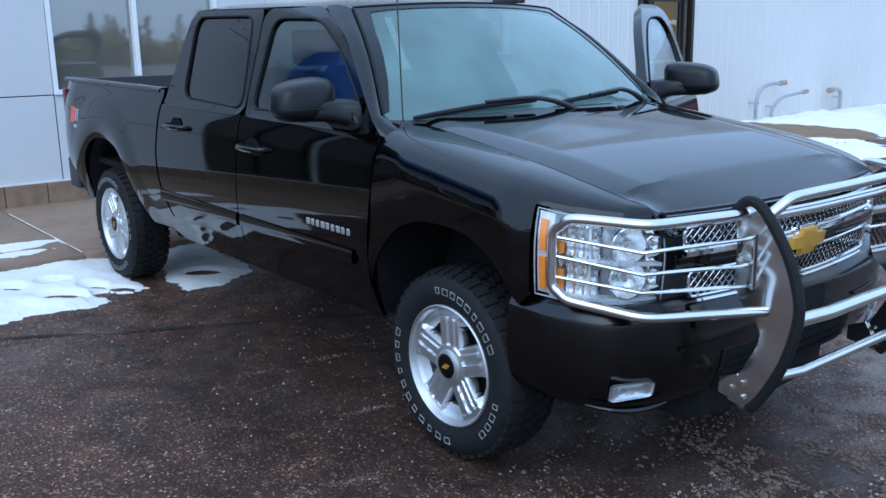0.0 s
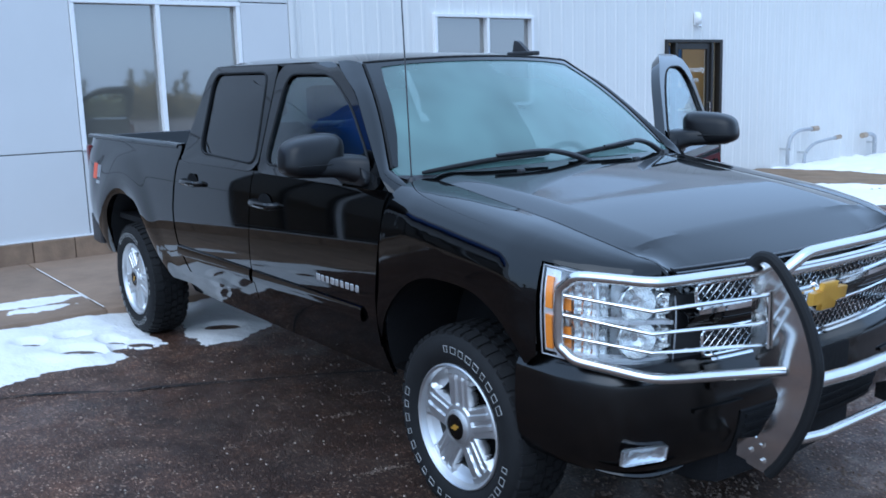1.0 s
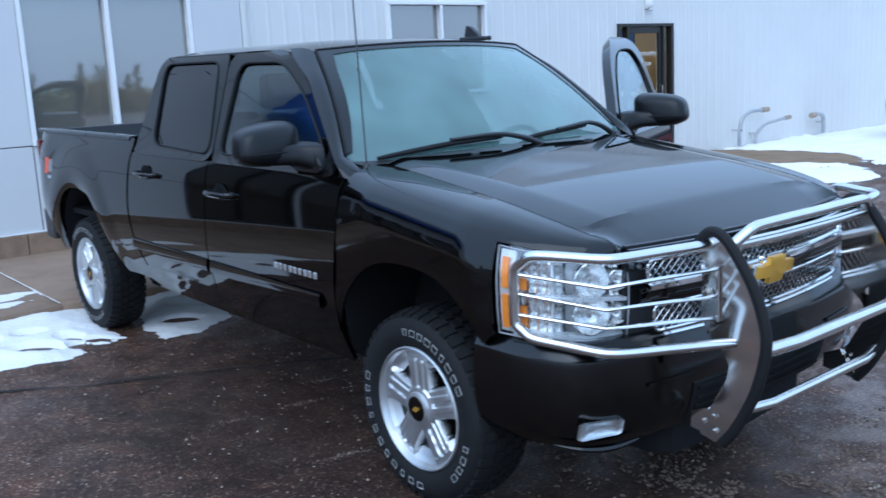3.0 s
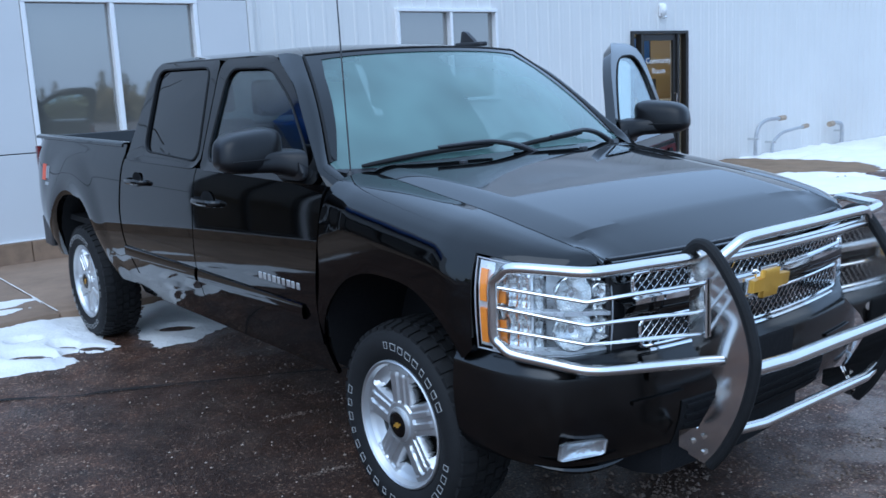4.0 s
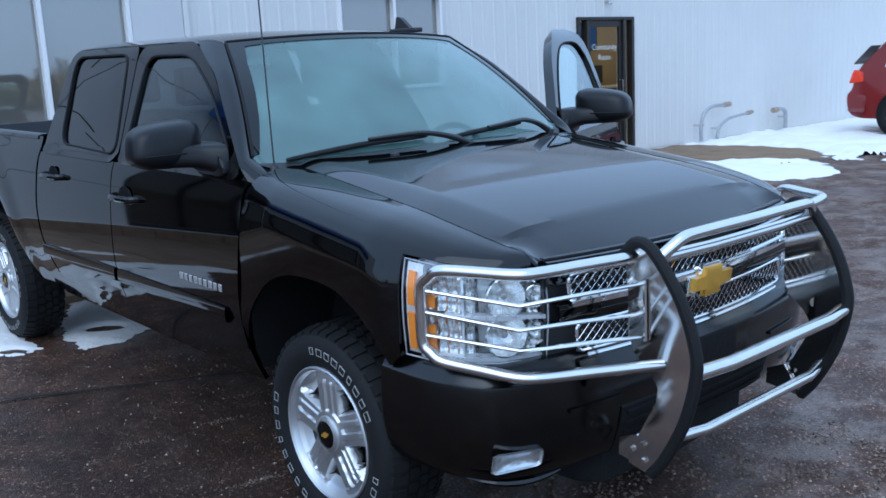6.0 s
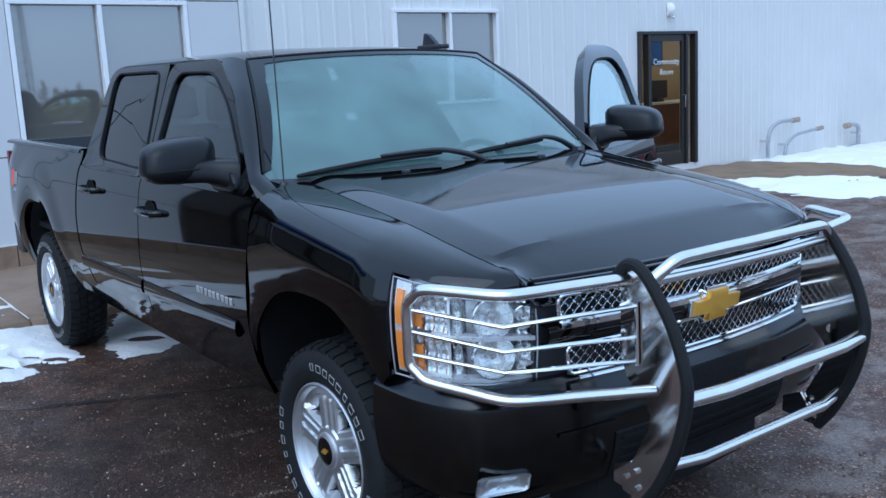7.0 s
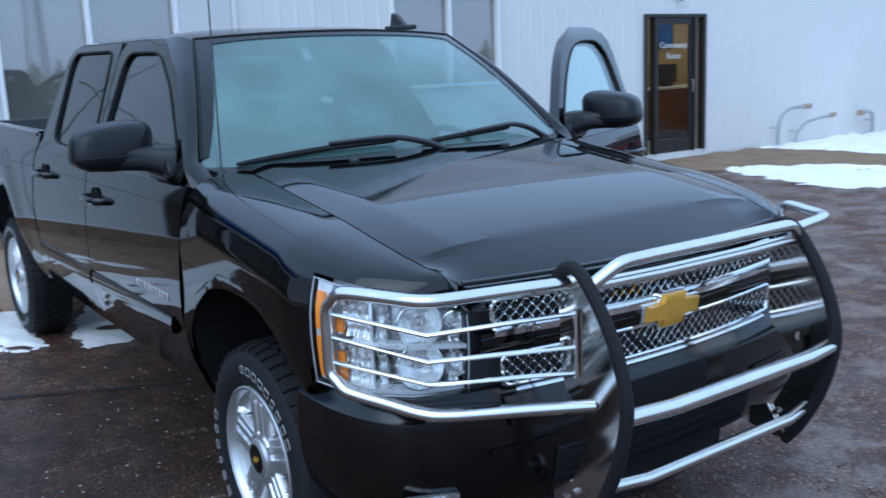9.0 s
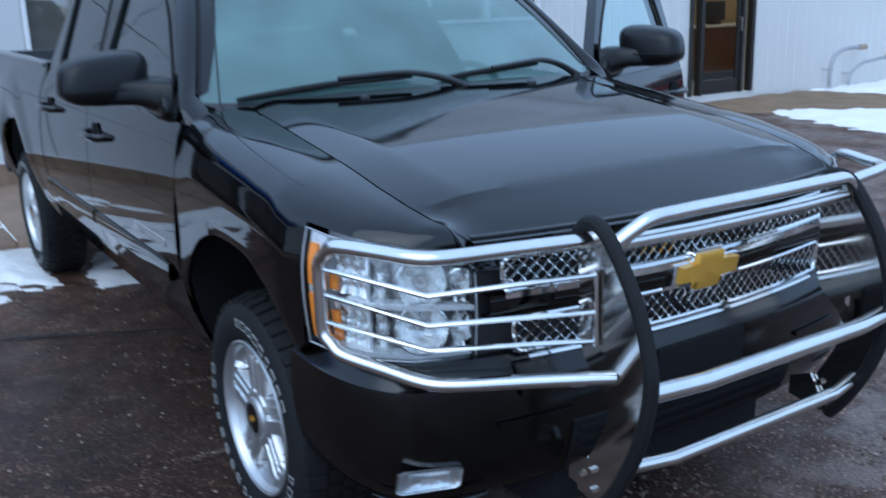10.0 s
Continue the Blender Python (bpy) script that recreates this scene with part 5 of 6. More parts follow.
def spoke_disc():
    """The wheel's face: five broad spokes with twin ridges and deep pockets between."""
    bm = bmesh.new()
    na, nr = 260, 30
    grid = []

    def side(a, r):
        q = ((a / (2 * math.pi / 5) + 0.5) % 1) - 0.5
        return abs(r * math.sin(q * 2 * math.pi / 5))
    for i in range(nr + 1):
        r = lerp(0.03, 0.228, i / nr)
        row = []
        for j in range(na):
            a = 2 * math.pi * j / na
            o = side(a, r)
            edge = interp(r, [(0.06, 0.045), (0.12, 0.052), (0.19, 0.056), (0.228, 0.062)])
            k = max(0.0, min(1.0, (o - edge) / 0.016))
            pocket = interp(r, [(0.06, 0.0), (0.09, 0.012), (0.12, 0.052), (0.17, 0.050), (0.215, 0.022), (0.228, 0.008)])
            face = interp(r, [(0.03, -0.004), (0.075, -0.002), (0.09, 0.002), (0.19, 0.000), (0.215, 0.006), (0.228, 0.010)])
            if 0.088 < r < 0.205:
                face += 0.009 * max(0.0, min(1.0, (0.011 - o) / 0.003)) + 0.006 * max(0.0, min(1.0, (o - 0.032) / 0.003))
            h = lerp(face, max(face, pocket), k * k * (3 - 2 * k))
            row.append(bm.verts.new((r * math.cos(a), h, r * math.sin(a))))
        grid.append(row)
    for i in range(nr):
        for j in range(na):
            r = lerp(0.03, 0.228, (i + 0.5) / nr)
            o = side(2 * math.pi * (j + 0.5) / na, r)
            if 0.100 < r < 0.182 and o > 0.061:
                continue
            bm.faces.new((grid[i][j], grid[i][(j + 1) % na], grid[i + 1][(j + 1) % na], grid[i + 1][j]))
    loose = [v for v in bm.verts if not v.link_faces]
    bmesh.ops.delete(bm, geom=loose, context='VERTS')
    front, rim = list(bm.faces), [(e.verts[0], e.verts[1]) for e in bm.edges if e.is_boundary]
    back = {v: bm.verts.new((v.co.x, v.co.y + 0.02, v.co.z)) for v in list(bm.verts)}
    for f in front:
        bm.faces.new([back[v] for v in reversed(f.verts)])
    for p, q in rim:
        bm.faces.new((p, q, back[q], back[p]))
    return bm


PROTO = {}
for x in (WHEEL_X, -WHEEL_X):
    for s in (-1, 1):
        w = part("wheel", lathe([(0.0, 0.085), (0.15, 0.085), (0.155, 0.10), (0.155, 0.13), (0.0, 0.13)], 28), M_DARK, TRUCK)
        turn = 20 if x > 0 else 55
        w.matrix_basis = pose(x, s * 0.955, HUB_Z, 0, 0, 0 if s < 0 else 180) @ pose(0, 0, 0, 0, -turn if s < 0 else turn, 0)
        for nm, fn, m_ in (("tyre", tyre_mesh, M_RUBBER), ("tread", tread_mesh, M_RUBBER), ("sidewall_lettering", letter_mesh, M_LETTER), ("rim", rim_lip, M_ALLOY), ("spokes", spoke_disc, M_ALLOY)):
            o = None
            if nm not in PROTO:
                PROTO[nm] = part(nm, fn(), m_, w, angle=22)
            else:
                o = new(nm, PROTO[nm].data)
                o.parent = w
            if nm in ("sidewall_lettering", "tread"):
                tagged(PROTO[nm], kind="stuff")
                tagged(o or PROTO[nm], kind="stuff")
        part("centre_cap", lathe([(0.0, -0.016), (0.044, -0.015), (0.050, -0.012), (0.052, 0.01)], 24), M_PAINT, w)
        part("cap_ring", lathe([(0.051, -0.016), (0.055, -0.016), (0.066, -0.010), (0.072, 0.012)], 24), M_ALLOY, w)
        part("cap_badge", prism([(y * 0.22, z * 0.22) for y, z in BOW], -0.019, -0.0145, 1), M_GOLD, w)


# grille guard
GUARD = part("grille_guard", tube([(3.0, -0.46, 0.775), (3.03, -0.3, 0.775), (3.03, 0.3, 0.775), (3.0, 0.46, 0.775)], 0.024, 12), M_STEEL, TRUCK, "polished steel grille guard")
PLATE = [(2.76, 1.12), (2.78, 1.15), (2.81, 1.155), (2.84, 1.14), (2.90, 1.08), (2.95, 1.0), (2.99, 0.9), (3.01, 0.8), (2.995, 0.68), (2.95, 0.54), (2.88, 0.42), (2.85, 0.405), (2.79, 0.42), (2.785, 0.45), (2.825, 0.53), (2.88, 0.65), (2.888, 0.70), (2.86, 0.745), (2.80, 0.80), (2.778, 0.86), (2.775, 1.0)]
for s in (-1, 1):
    up_ = part("upright", prism(PLATE, s * 0.46 - 0.004, s * 0.46 + 0.004, 1), M_PLATE, GUARD)
    for bx, bz in ((2.80, 0.47), (2.84, 0.50), (2.845, 0.445)):
        part("bolt", tube([(bx, s * 0.46 - 0.016, bz), (bx, s * 0.46 + 0.016, bz)], 0.010, 6), M_PLATE, up_)
    part("foot_plate", prism([(2.745, 0.43), (2.86, 0.41), (2.86, 0.44), (2.81, 0.52), (2.745, 0.49)], s * 0.448 - 0.005, s * 0.448 + 0.005, 1), M_PLATE, up_)
    edge = spline([(2.755, 1.11), (2.80, 1.155), (2.86, 1.13), (2.95, 1.0), (3.0, 0.87), (3.01, 0.77), (2.98, 0.62), (2.92, 0.48), (2.87, 0.405)], 6)
    part("rubber_strip", tube([(x, s * 0.46, z) for x, z in edge], 0.019, 10), M_RUBBER, GUARD)
    loop = [(2.80, 0.46, 1.11), (2.675, 0.85, 1.108), (2.43, 0.965, 1.11), (2.36, 0.97, 1.05), (2.36, 0.97, 0.86), (2.42, 0.955, 0.815), (2.66, 0.83, 0.78), (2.90, 0.46, 0.782)]
    pts = []
    for a, b in zip(loop, loop[1:]):
        pts += [tuple(lerp(a[k], b[k], t) for k in range(3)) for t in (0.12, 0.5, 0.88)]
    pts = [loop[0]] + pts + [loop[-1]]
    part("headlight_loop", tube([(x, s * y, z) for x, y, z in spline(pts, 3)], 0.019, 12), M_STEEL, GUARD)
    for a, b, c in ((1.035, 1.005, 1.035), (0.967, 0.93, 0.94), (0.893, 0.867, 0.863)):
        part("loop_bar", tube([(2.375, s * 0.965, a), (2.64, s * 0.83, b), (2.84, s * 0.475, c)], 0.007, 8), M_STEEL, GUARD)
for s in (-1, 1):
    part("bar_bracket", tube([(2.845, s * 0.472, 0.85), (2.838, s * 0.472, 1.045)], 0.006, 6), M_STEEL, GUARD)
HOOP = [(2.86, 0.455, 1.10), (2.885, 0.405, 1.142), (2.90, 0.36, 1.168), (2.912, 0.28, 1.174)]
part("upper_hoop", tube(spline([(x, -y, z) for x, y, z in HOOP] + [(2.925, 0.0, 1.176)] + HOOP[::-1], 5), 0.019, 12), M_STEEL, GUARD)
part("cross_bar", tube([(2.86, -0.46, 1.11), (2.89, -0.2, 1.11), (2.89, 0.2, 1.11), (2.86, 0.46, 1.11)], 0.019, 12), M_STEEL, GUARD)
part("lower_bar", tube([(2.93, -0.46, 0.545), (2.97, -0.32, 0.545), (2.97, 0.32, 0.545), (2.93, 0.46, 0.545)], 0.019, 12), M_STEEL, GUARD)


# proportions of the whole body
UNMOVED = ("wheel", "chassis", "antenna_base")
for ob in list(TRUCK.children_recursive):
    if ob.type == 'MESH' and not ob.name.startswith(UNMOVED) and not ob.parent.name.startswith("wheel"):
        for v in ob.data.vertices:
            v.co = settle(*v.co)
# ---------------- snow, mud, grit ----------------
def poly_dist(x, y, poly):
    """Distance to a polygon's edge, positive inside."""
    best, inside = 1e9, False
    for (ax, ay), (bx, by) in zip(poly, poly[1:] + poly[:1]):
        if (ay > y) != (by > y) and x < (bx - ax) * (y - ay) / (by - ay) + ax:
            inside = not inside
        dx, dy = bx - ax, by - ay
        t = max(0, min(1, ((x - ax) * dx + (y - ay) * dy) / (dx * dx + dy * dy + 1e-12)))
        best = min(best, math.hypot(x - ax - t * dx, y - ay - t * dy))
    return best if inside else -best


def drift(poly, step, high, base, pits=(), rough=0.06, slope=0.25, seed=0):
    """A patch of snow or mud with an uneven rim: a height field cut off where it thins out."""
    xs, ys = [p[0] for p in poly], [p[1] for p in poly]
    nx, ny = int((max(xs) - min(xs) + 0.4) / step), int((max(ys) - min(ys) + 0.4) / step)
    bm = bmesh.new()
    vs = {}
    for i in range(nx + 1):
        for j in range(ny + 1):
            x, y = min(xs) - 0.2 + i * step, min(ys) - 0.2 + j * step
            d = poly_dist(x, y, poly) + rough * noise.noise((x * 5, y * 5, seed)) + 0.4 * rough * noise.noise((x * 17, y * 17, seed))
            h = min(high, d * slope) * (0.75 + 0.5 * noise.noise((x * 3, y * 3, seed + 7))) + 0.007 * noise.noise((x * 22, y * 22, seed)) + 0.004 * noise.noise((x * 45, y * 45, seed))
            for px, py, pr, pd in pits:
                h -= 2.6 * pd * max(0, 1 - (math.hypot((0.66 * (x - px) + 0.75 * (y - py)) * 0.8, (0.75 * (x - px) - 0.66 * (y - py)) * 1.25) / pr) ** 2)
            if h > -0.035 and d > -0.16:
                vs[i, j] = bm.verts.new((x, y, base(x, y) + h))
    for (i, j), v in list(vs.items()):
        q = [vs.get(k) for k in ((i, j), (i + 1, j), (i + 1, j + 1), (i, j + 1))]
        if all(q):
            bm.faces.new(q)
    return bm


gz = lambda x, y: ground_z(x, y)
KERB_SNOW = [(-2.51, -0.83), (-1.90, -0.90), (-1.42, -0.93), (-1.32, -1.16), (-1.19, -1.38), (-1.28, -1.73), (-1.12, -2.09), (-1.62, -2.32), (-2.15, -2.62), (-2.42, -3.2), (-2.5, -4.4), (-2.83, -4.5), (-2.76, -2.94), (-2.63, -1.86)]
tagged(part("snow_bank", drift(KERB_SNOW, 0.026, 0.06, gz, [(-1.92, -1.39, 0.11, 0.04), (-1.53, -1.47, 0.16, 0.035), (-1.95, -1.67, 0.1, 0.035), (-1.64, -1.21, 0.1, 0.02), (-1.42, -1.21, 0.08, 0.03), (-1.49, -1.08, 0.08, 0.02), (-1.29, -1.12, 0.11, 0.035), (-2.18, -2.00, 0.13, 0.03), (-1.82, -2.25, 0.12, 0.03), (-2.21, -2.74, 0.12, 0.03)]), M_SNOW), "trodden white snow bank along the kerb", "snow", kind="stuff")
tagged(part("snow_patch", drift([(-2.62, -0.28), (-2.11, -0.53), (-1.65, -0.71), (-1.18, -0.75), (-1.17, -0.52), (-1.36, -0.16), (-1.77, -0.12), (-2.17, -0.08), (-2.63, 0.31)], 0.03, 0.03, gz, [(-1.54, -0.47, 0.13, 0.02), (-1.91, -0.38, 0.1, 0.008)], 0.05, seed=2), M_SNOW), "thin grey-white snow patch under the truck", "snow", kind="stuff")
tagged(part("snow_field", drift([(-5.06, 11.15), (-3.62, 11.49), (-2.64, 11.42), (-1.90, 10.54), (-1.04, 10.83), (-0.25, 12.35), (0.23, 15.90), (-0.04, 23.87), (-4.54, 27.34), (-4.90, 18.47)], 0.07, 0.10, gz, [(-1.29, 11.80, 0.5, 0.1), (-0.86, 12.78, 0.6, 0.1), (-1.45, 11.08, 0.35, 0.1)], 0.3, seed=5), M_SNOW), "wide white snow field along the siding", "snow", kind="stuff")
tagged(part("snow_ridge", drift([(-3.38, 9.19), (-2.83, 9.82), (-2.18, 10.27), (-1.87, 10.04), (-1.24, 9.23), (-1.07, 8.79), (-1.56, 8.07), (-2.44, 8.14), (-3.44, 8.48), (-3.85, 8.74)], 0.07, 0.08, gz, [(-2.14, 9.56, 0.3, 0.05)], 0.22, seed=8), M_SNOW), "ridge of white snow beside the mud", "snow", kind="stuff")
tagged(part("mud_patch", drift([(-5.21, 7.82), (-5.16, 11.19), (-3.62, 11.58), (-2.64, 11.42), (-2.19, 10.54), (-2.91, 9.37), (-3.74, 8.56)], 0.09, 0.05, gz, (), 0.15, seed=11), M_MUD), "brown frozen mud by the entrance door", "mud", kind="stuff")
wall_x = lambda y: -4.988 + 0.0118 * y
tagged(part("snow_drift", drift([(wall_x(11.3) + 0.1, 11.3), (wall_x(11.3) + 0.7, 11.4), (wall_x(13.2) + 0.8, 13.2), (wall_x(16.8) + 0.7, 16.8), (wall_x(27.4) + 0.8, 27.4), (wall_x(27.4) + 0.1, 27.4)], 0.07, 0.22, gz, (), 0.15, seed=14), M_SNOW), "low drift of snow against the siding", "snow", kind="stuff")
for k, (x, y, rx, ry) in enumerate(((-3.10, -1.38, 0.42, 0.035), (-2.82, -1.39, 0.25, 0.025), (-3.40, -0.35, 0.18, 0.03), (-2.92, -1.97, 0.3, 0.03))):
    o = [(x + rx * math.cos(a) * 0.35 + 0.2 * ry * math.sin(3 * a), y + rx * math.sin(a) * (0.9 + 0.1 * math.sin(5 * a))) for a in (2 * math.pi * j / 14 for j in range(14))]
    tagged(part("snow_streak", drift(o, 0.03, 0.006, lambda x, y: 0.090, (), 0.05, 0.2, 20 + k), M_SNOW), "thin smear of snow left on the sidewalk", "snow", "snow smears on the sidewalk", "stuff")


def strip(path, width, base, lift, seed):
    rows = []
    for i, (x, y) in enumerate(path):
        a, b = path[max(i - 1, 0)], path[min(i + 1, len(path) - 1)]
        d = Vector((b[0] - a[0], b[1] - a[1])).normalized()
        w = width * (0.7 + 0.6 * noise.noise((x * 4, y * 4, seed)))
        rows.append([(x - d.y * w * t, y + d.x * w * t, base(x, y) + lift) for t in (-1, 0, 1)])
    return sheet(rows)


joint = [tuple((BW @ Vector((0.4 + 0.1 * i, -0.97, 0)))[:2]) for i in range(24)]
tagged(part("snow_streak", strip(joint, 0.008, lambda x, y: 0.090, 0.003, 41), M_SNOW), "thin line of snow lying in a sidewalk joint", "snow", "snow smears on the sidewalk", "stuff")
M_TAR = mat("tar_crack", (0.010, 0.008, 0.007), 0.8, 0, 0.2, 10, 0.2, 60)
crack = [(x + 0.03 * noise.noise((y * 2, 0, 1)), y + 0.03 * noise.noise((x * 2, 3, 1))) for x, y in spline([(-1.42, -4.31), (-1.10, -2.69), (-0.91, -1.98), (-0.60, -1.50), (-0.54, -1.31), (-0.34, -0.90), (-0.09, -0.41), (0.03, -0.19), (0.43, 0.62), (0.91, 1.61)], 12)]
tagged(part("sealed_crack", strip(crack, 0.016, gz, 0.010, 5), M_TAR), "dark sealed crack across the asphalt", "crack", kind="stuff")


def grit(n, region, size, seed, clump=0.0):
    rnd = random.Random(seed)
    verts, faces = [], []
    x0, x1, y0, y1 = region
    while len(verts) < n * 6:
        x, y = rnd.uniform(x0, x1), rnd.uniform(y0, y1)
        if clump and noise.noise((x * 1.7, y * 1.7, seed)) < clump:
            continue
        r = size * (0.4 + rnd.random() ** 3 * 1.8)
        z = ground_z(x, y) + r * 0.25 + 0.002
        a = rnd.uniform(0, 6.28)
        k = len(verts)
        for dx, dy, dz in ((1, 0, 0), (-0.2, 0.9, 0.1), (-0.9, -0.1, 0), (0.1, -0.8, 0.05), (0, 0, 0.7), (0, 0, -0.6)):
            dx, dy = dx * rnd.uniform(0.6, 1.2), dy * rnd.uniform(0.6, 1.2)
            verts.append((x + r * (dx * math.cos(a) - dy * math.sin(a)), y + r * (dx * math.sin(a) + dy * math.cos(a)), z + r * dz))
        for i in range(4):
            faces += [(k + i, k + (i + 1) % 4, k + 4), (k + (i + 1) % 4, k + i, k + 5)]
    me = bpy.data.meshes.new("grit")
    me.from_pydata(verts, [], faces)
    me.materials.append(M_GRIT)
    return new("grit", me)


M_GRIT = bpy.data.materials.new("grit")
M_GRIT.use_nodes = True
gn, gl = M_GRIT.node_tree.nodes, M_GRIT.node_tree.links
geo, cr = gn.new("ShaderNodeNewGeometry"), gn.new("ShaderNodeValToRGB")
cr.color_ramp.elements[0].color, cr.color_ramp.elements[1].color = (0.05, 0.033, 0.023, 1), (0.38, 0.31, 0.25, 1)
gl.new(geo.outputs["Random Per Island"], cr.inputs[0])
gl.new(cr.outputs[0], gn["Principled BSDF"].inputs["Base Color"])
gn["Principled BSDF"].inputs["Roughness"].default_value = 0.75
M_SLUSH = mat("dirty_slush", (0.135, 0.100, 0.078), 0.8, 0, 0.45, 40, 0.4, 120)
M_SLUSH.node_tree.nodes["Principled BSDF"].inputs["Specular IOR Level"].default_value = 0.2


def lumps(n, cx, cy, rx, ry, turn, size, seed, material, name, patchy=None):
    """Small flattened crumbs strewn over an oval, thickest in its middle."""
    rnd = random.Random(seed)
    verts, faces = [], []
    ca, sa = math.cos(turn), math.sin(turn)
    while len(verts) < n * 7:
        u, w = rnd.gauss(0, 0.5), rnd.gauss(0, 0.5)
        x, y = cx + ca * rx * u - sa * ry * w, cy + sa * rx * u + ca * ry * w
        if patchy is not None and noise.noise((x * 4.5, y * 4.5, seed)) + 0.5 * noise.noise((x * 11, y * 11, seed)) < patchy:
            continue
        r = size * (0.35 + 1.3 * rnd.random() ** 3)
        z, k, a0 = ground_z(x, y) + 0.004, len(verts), rnd.uniform(0, 6.28)
        for j in range(6):
            a = a0 + math.pi * j / 3
            q = r * rnd.uniform(0.6, 1.2)
            verts.append((x + q * math.cos(a), y + 0.8 * q * math.sin(a), z - 0.002))
        verts.append((x, y, z + r * rnd.uniform(0.25, 0.6)))
        faces += [(k + j, k + (j + 1) % 6, k + 6) for j in range(6)]
    me = bpy.data.meshes.new(name)
    me.from_pydata(verts, [], faces)
    me.materials.append(material)
    return new(name, me)


for k, (x, y, rx, n_) in enumerate(((0.53, -0.71, 0.13, 170), (0.49, -1.11, 0.10, 120), (0.55, -1.38, 0.11, 130), (0.50, -1.77, 0.11, 130), (1.24, -0.93, 0.14, 260), (0.73, -2.13, 0.08, 90), (1.77, -1.36, 0.16, 300), (0.3, -0.45, 0.08, 70))):
    tagged(lumps(n_, x, y, rx, 0.03, 1.38, 0.0042, 60 + k, M_SLUSH, "salt_scuff"), "pale salty scuff of crumbs on the asphalt", "scuff", "salty scuffs on the asphalt", "stuff")
tagged(lumps(2600, 2.85, 0.05, 0.95, 0.75, 0.8, 0.011, 71, M_SLUSH, "slush", 0.05), "grey-brown crumbs of frozen slush under the guard", "slush", kind="stuff")
tagged(lumps(500, 2.25, -1.15, 0.45, 0.3, 0.9, 0.006, 72, M_SLUSH, "slush", 0.1), "thin crumbs of slush beside the front tyre", "slush", kind="stuff")
tagged(grit(5200, (-1.4, 4.2, -3.4, 0.9), 0.0045, 3), "scattered pale grit on the asphalt", "grit", kind="stuff")
tagged(grit(9000, (2.6, 4.6, -2.0, 2.2), 0.006, 9, 0.06), "coarse wet gravel scattered in front of the truck", "gravel", kind="stuff")

# ---------------- red car by the siding ----------------
M_CARRED = mat("dark_red_paint", (0.16, 0.012, 0.012), 0.12, 0, 0.1, 3, coat=0.6)
M_CARGLASS = mat("car_glass", (0.01, 0.012, 0.013), 0.04, 0, 0.1, 3, rvar=0.01)
M_LAMP = mat("red_lamp", (0.7, 0.05, 0.02), 0.15, 0, 0.1, 20)


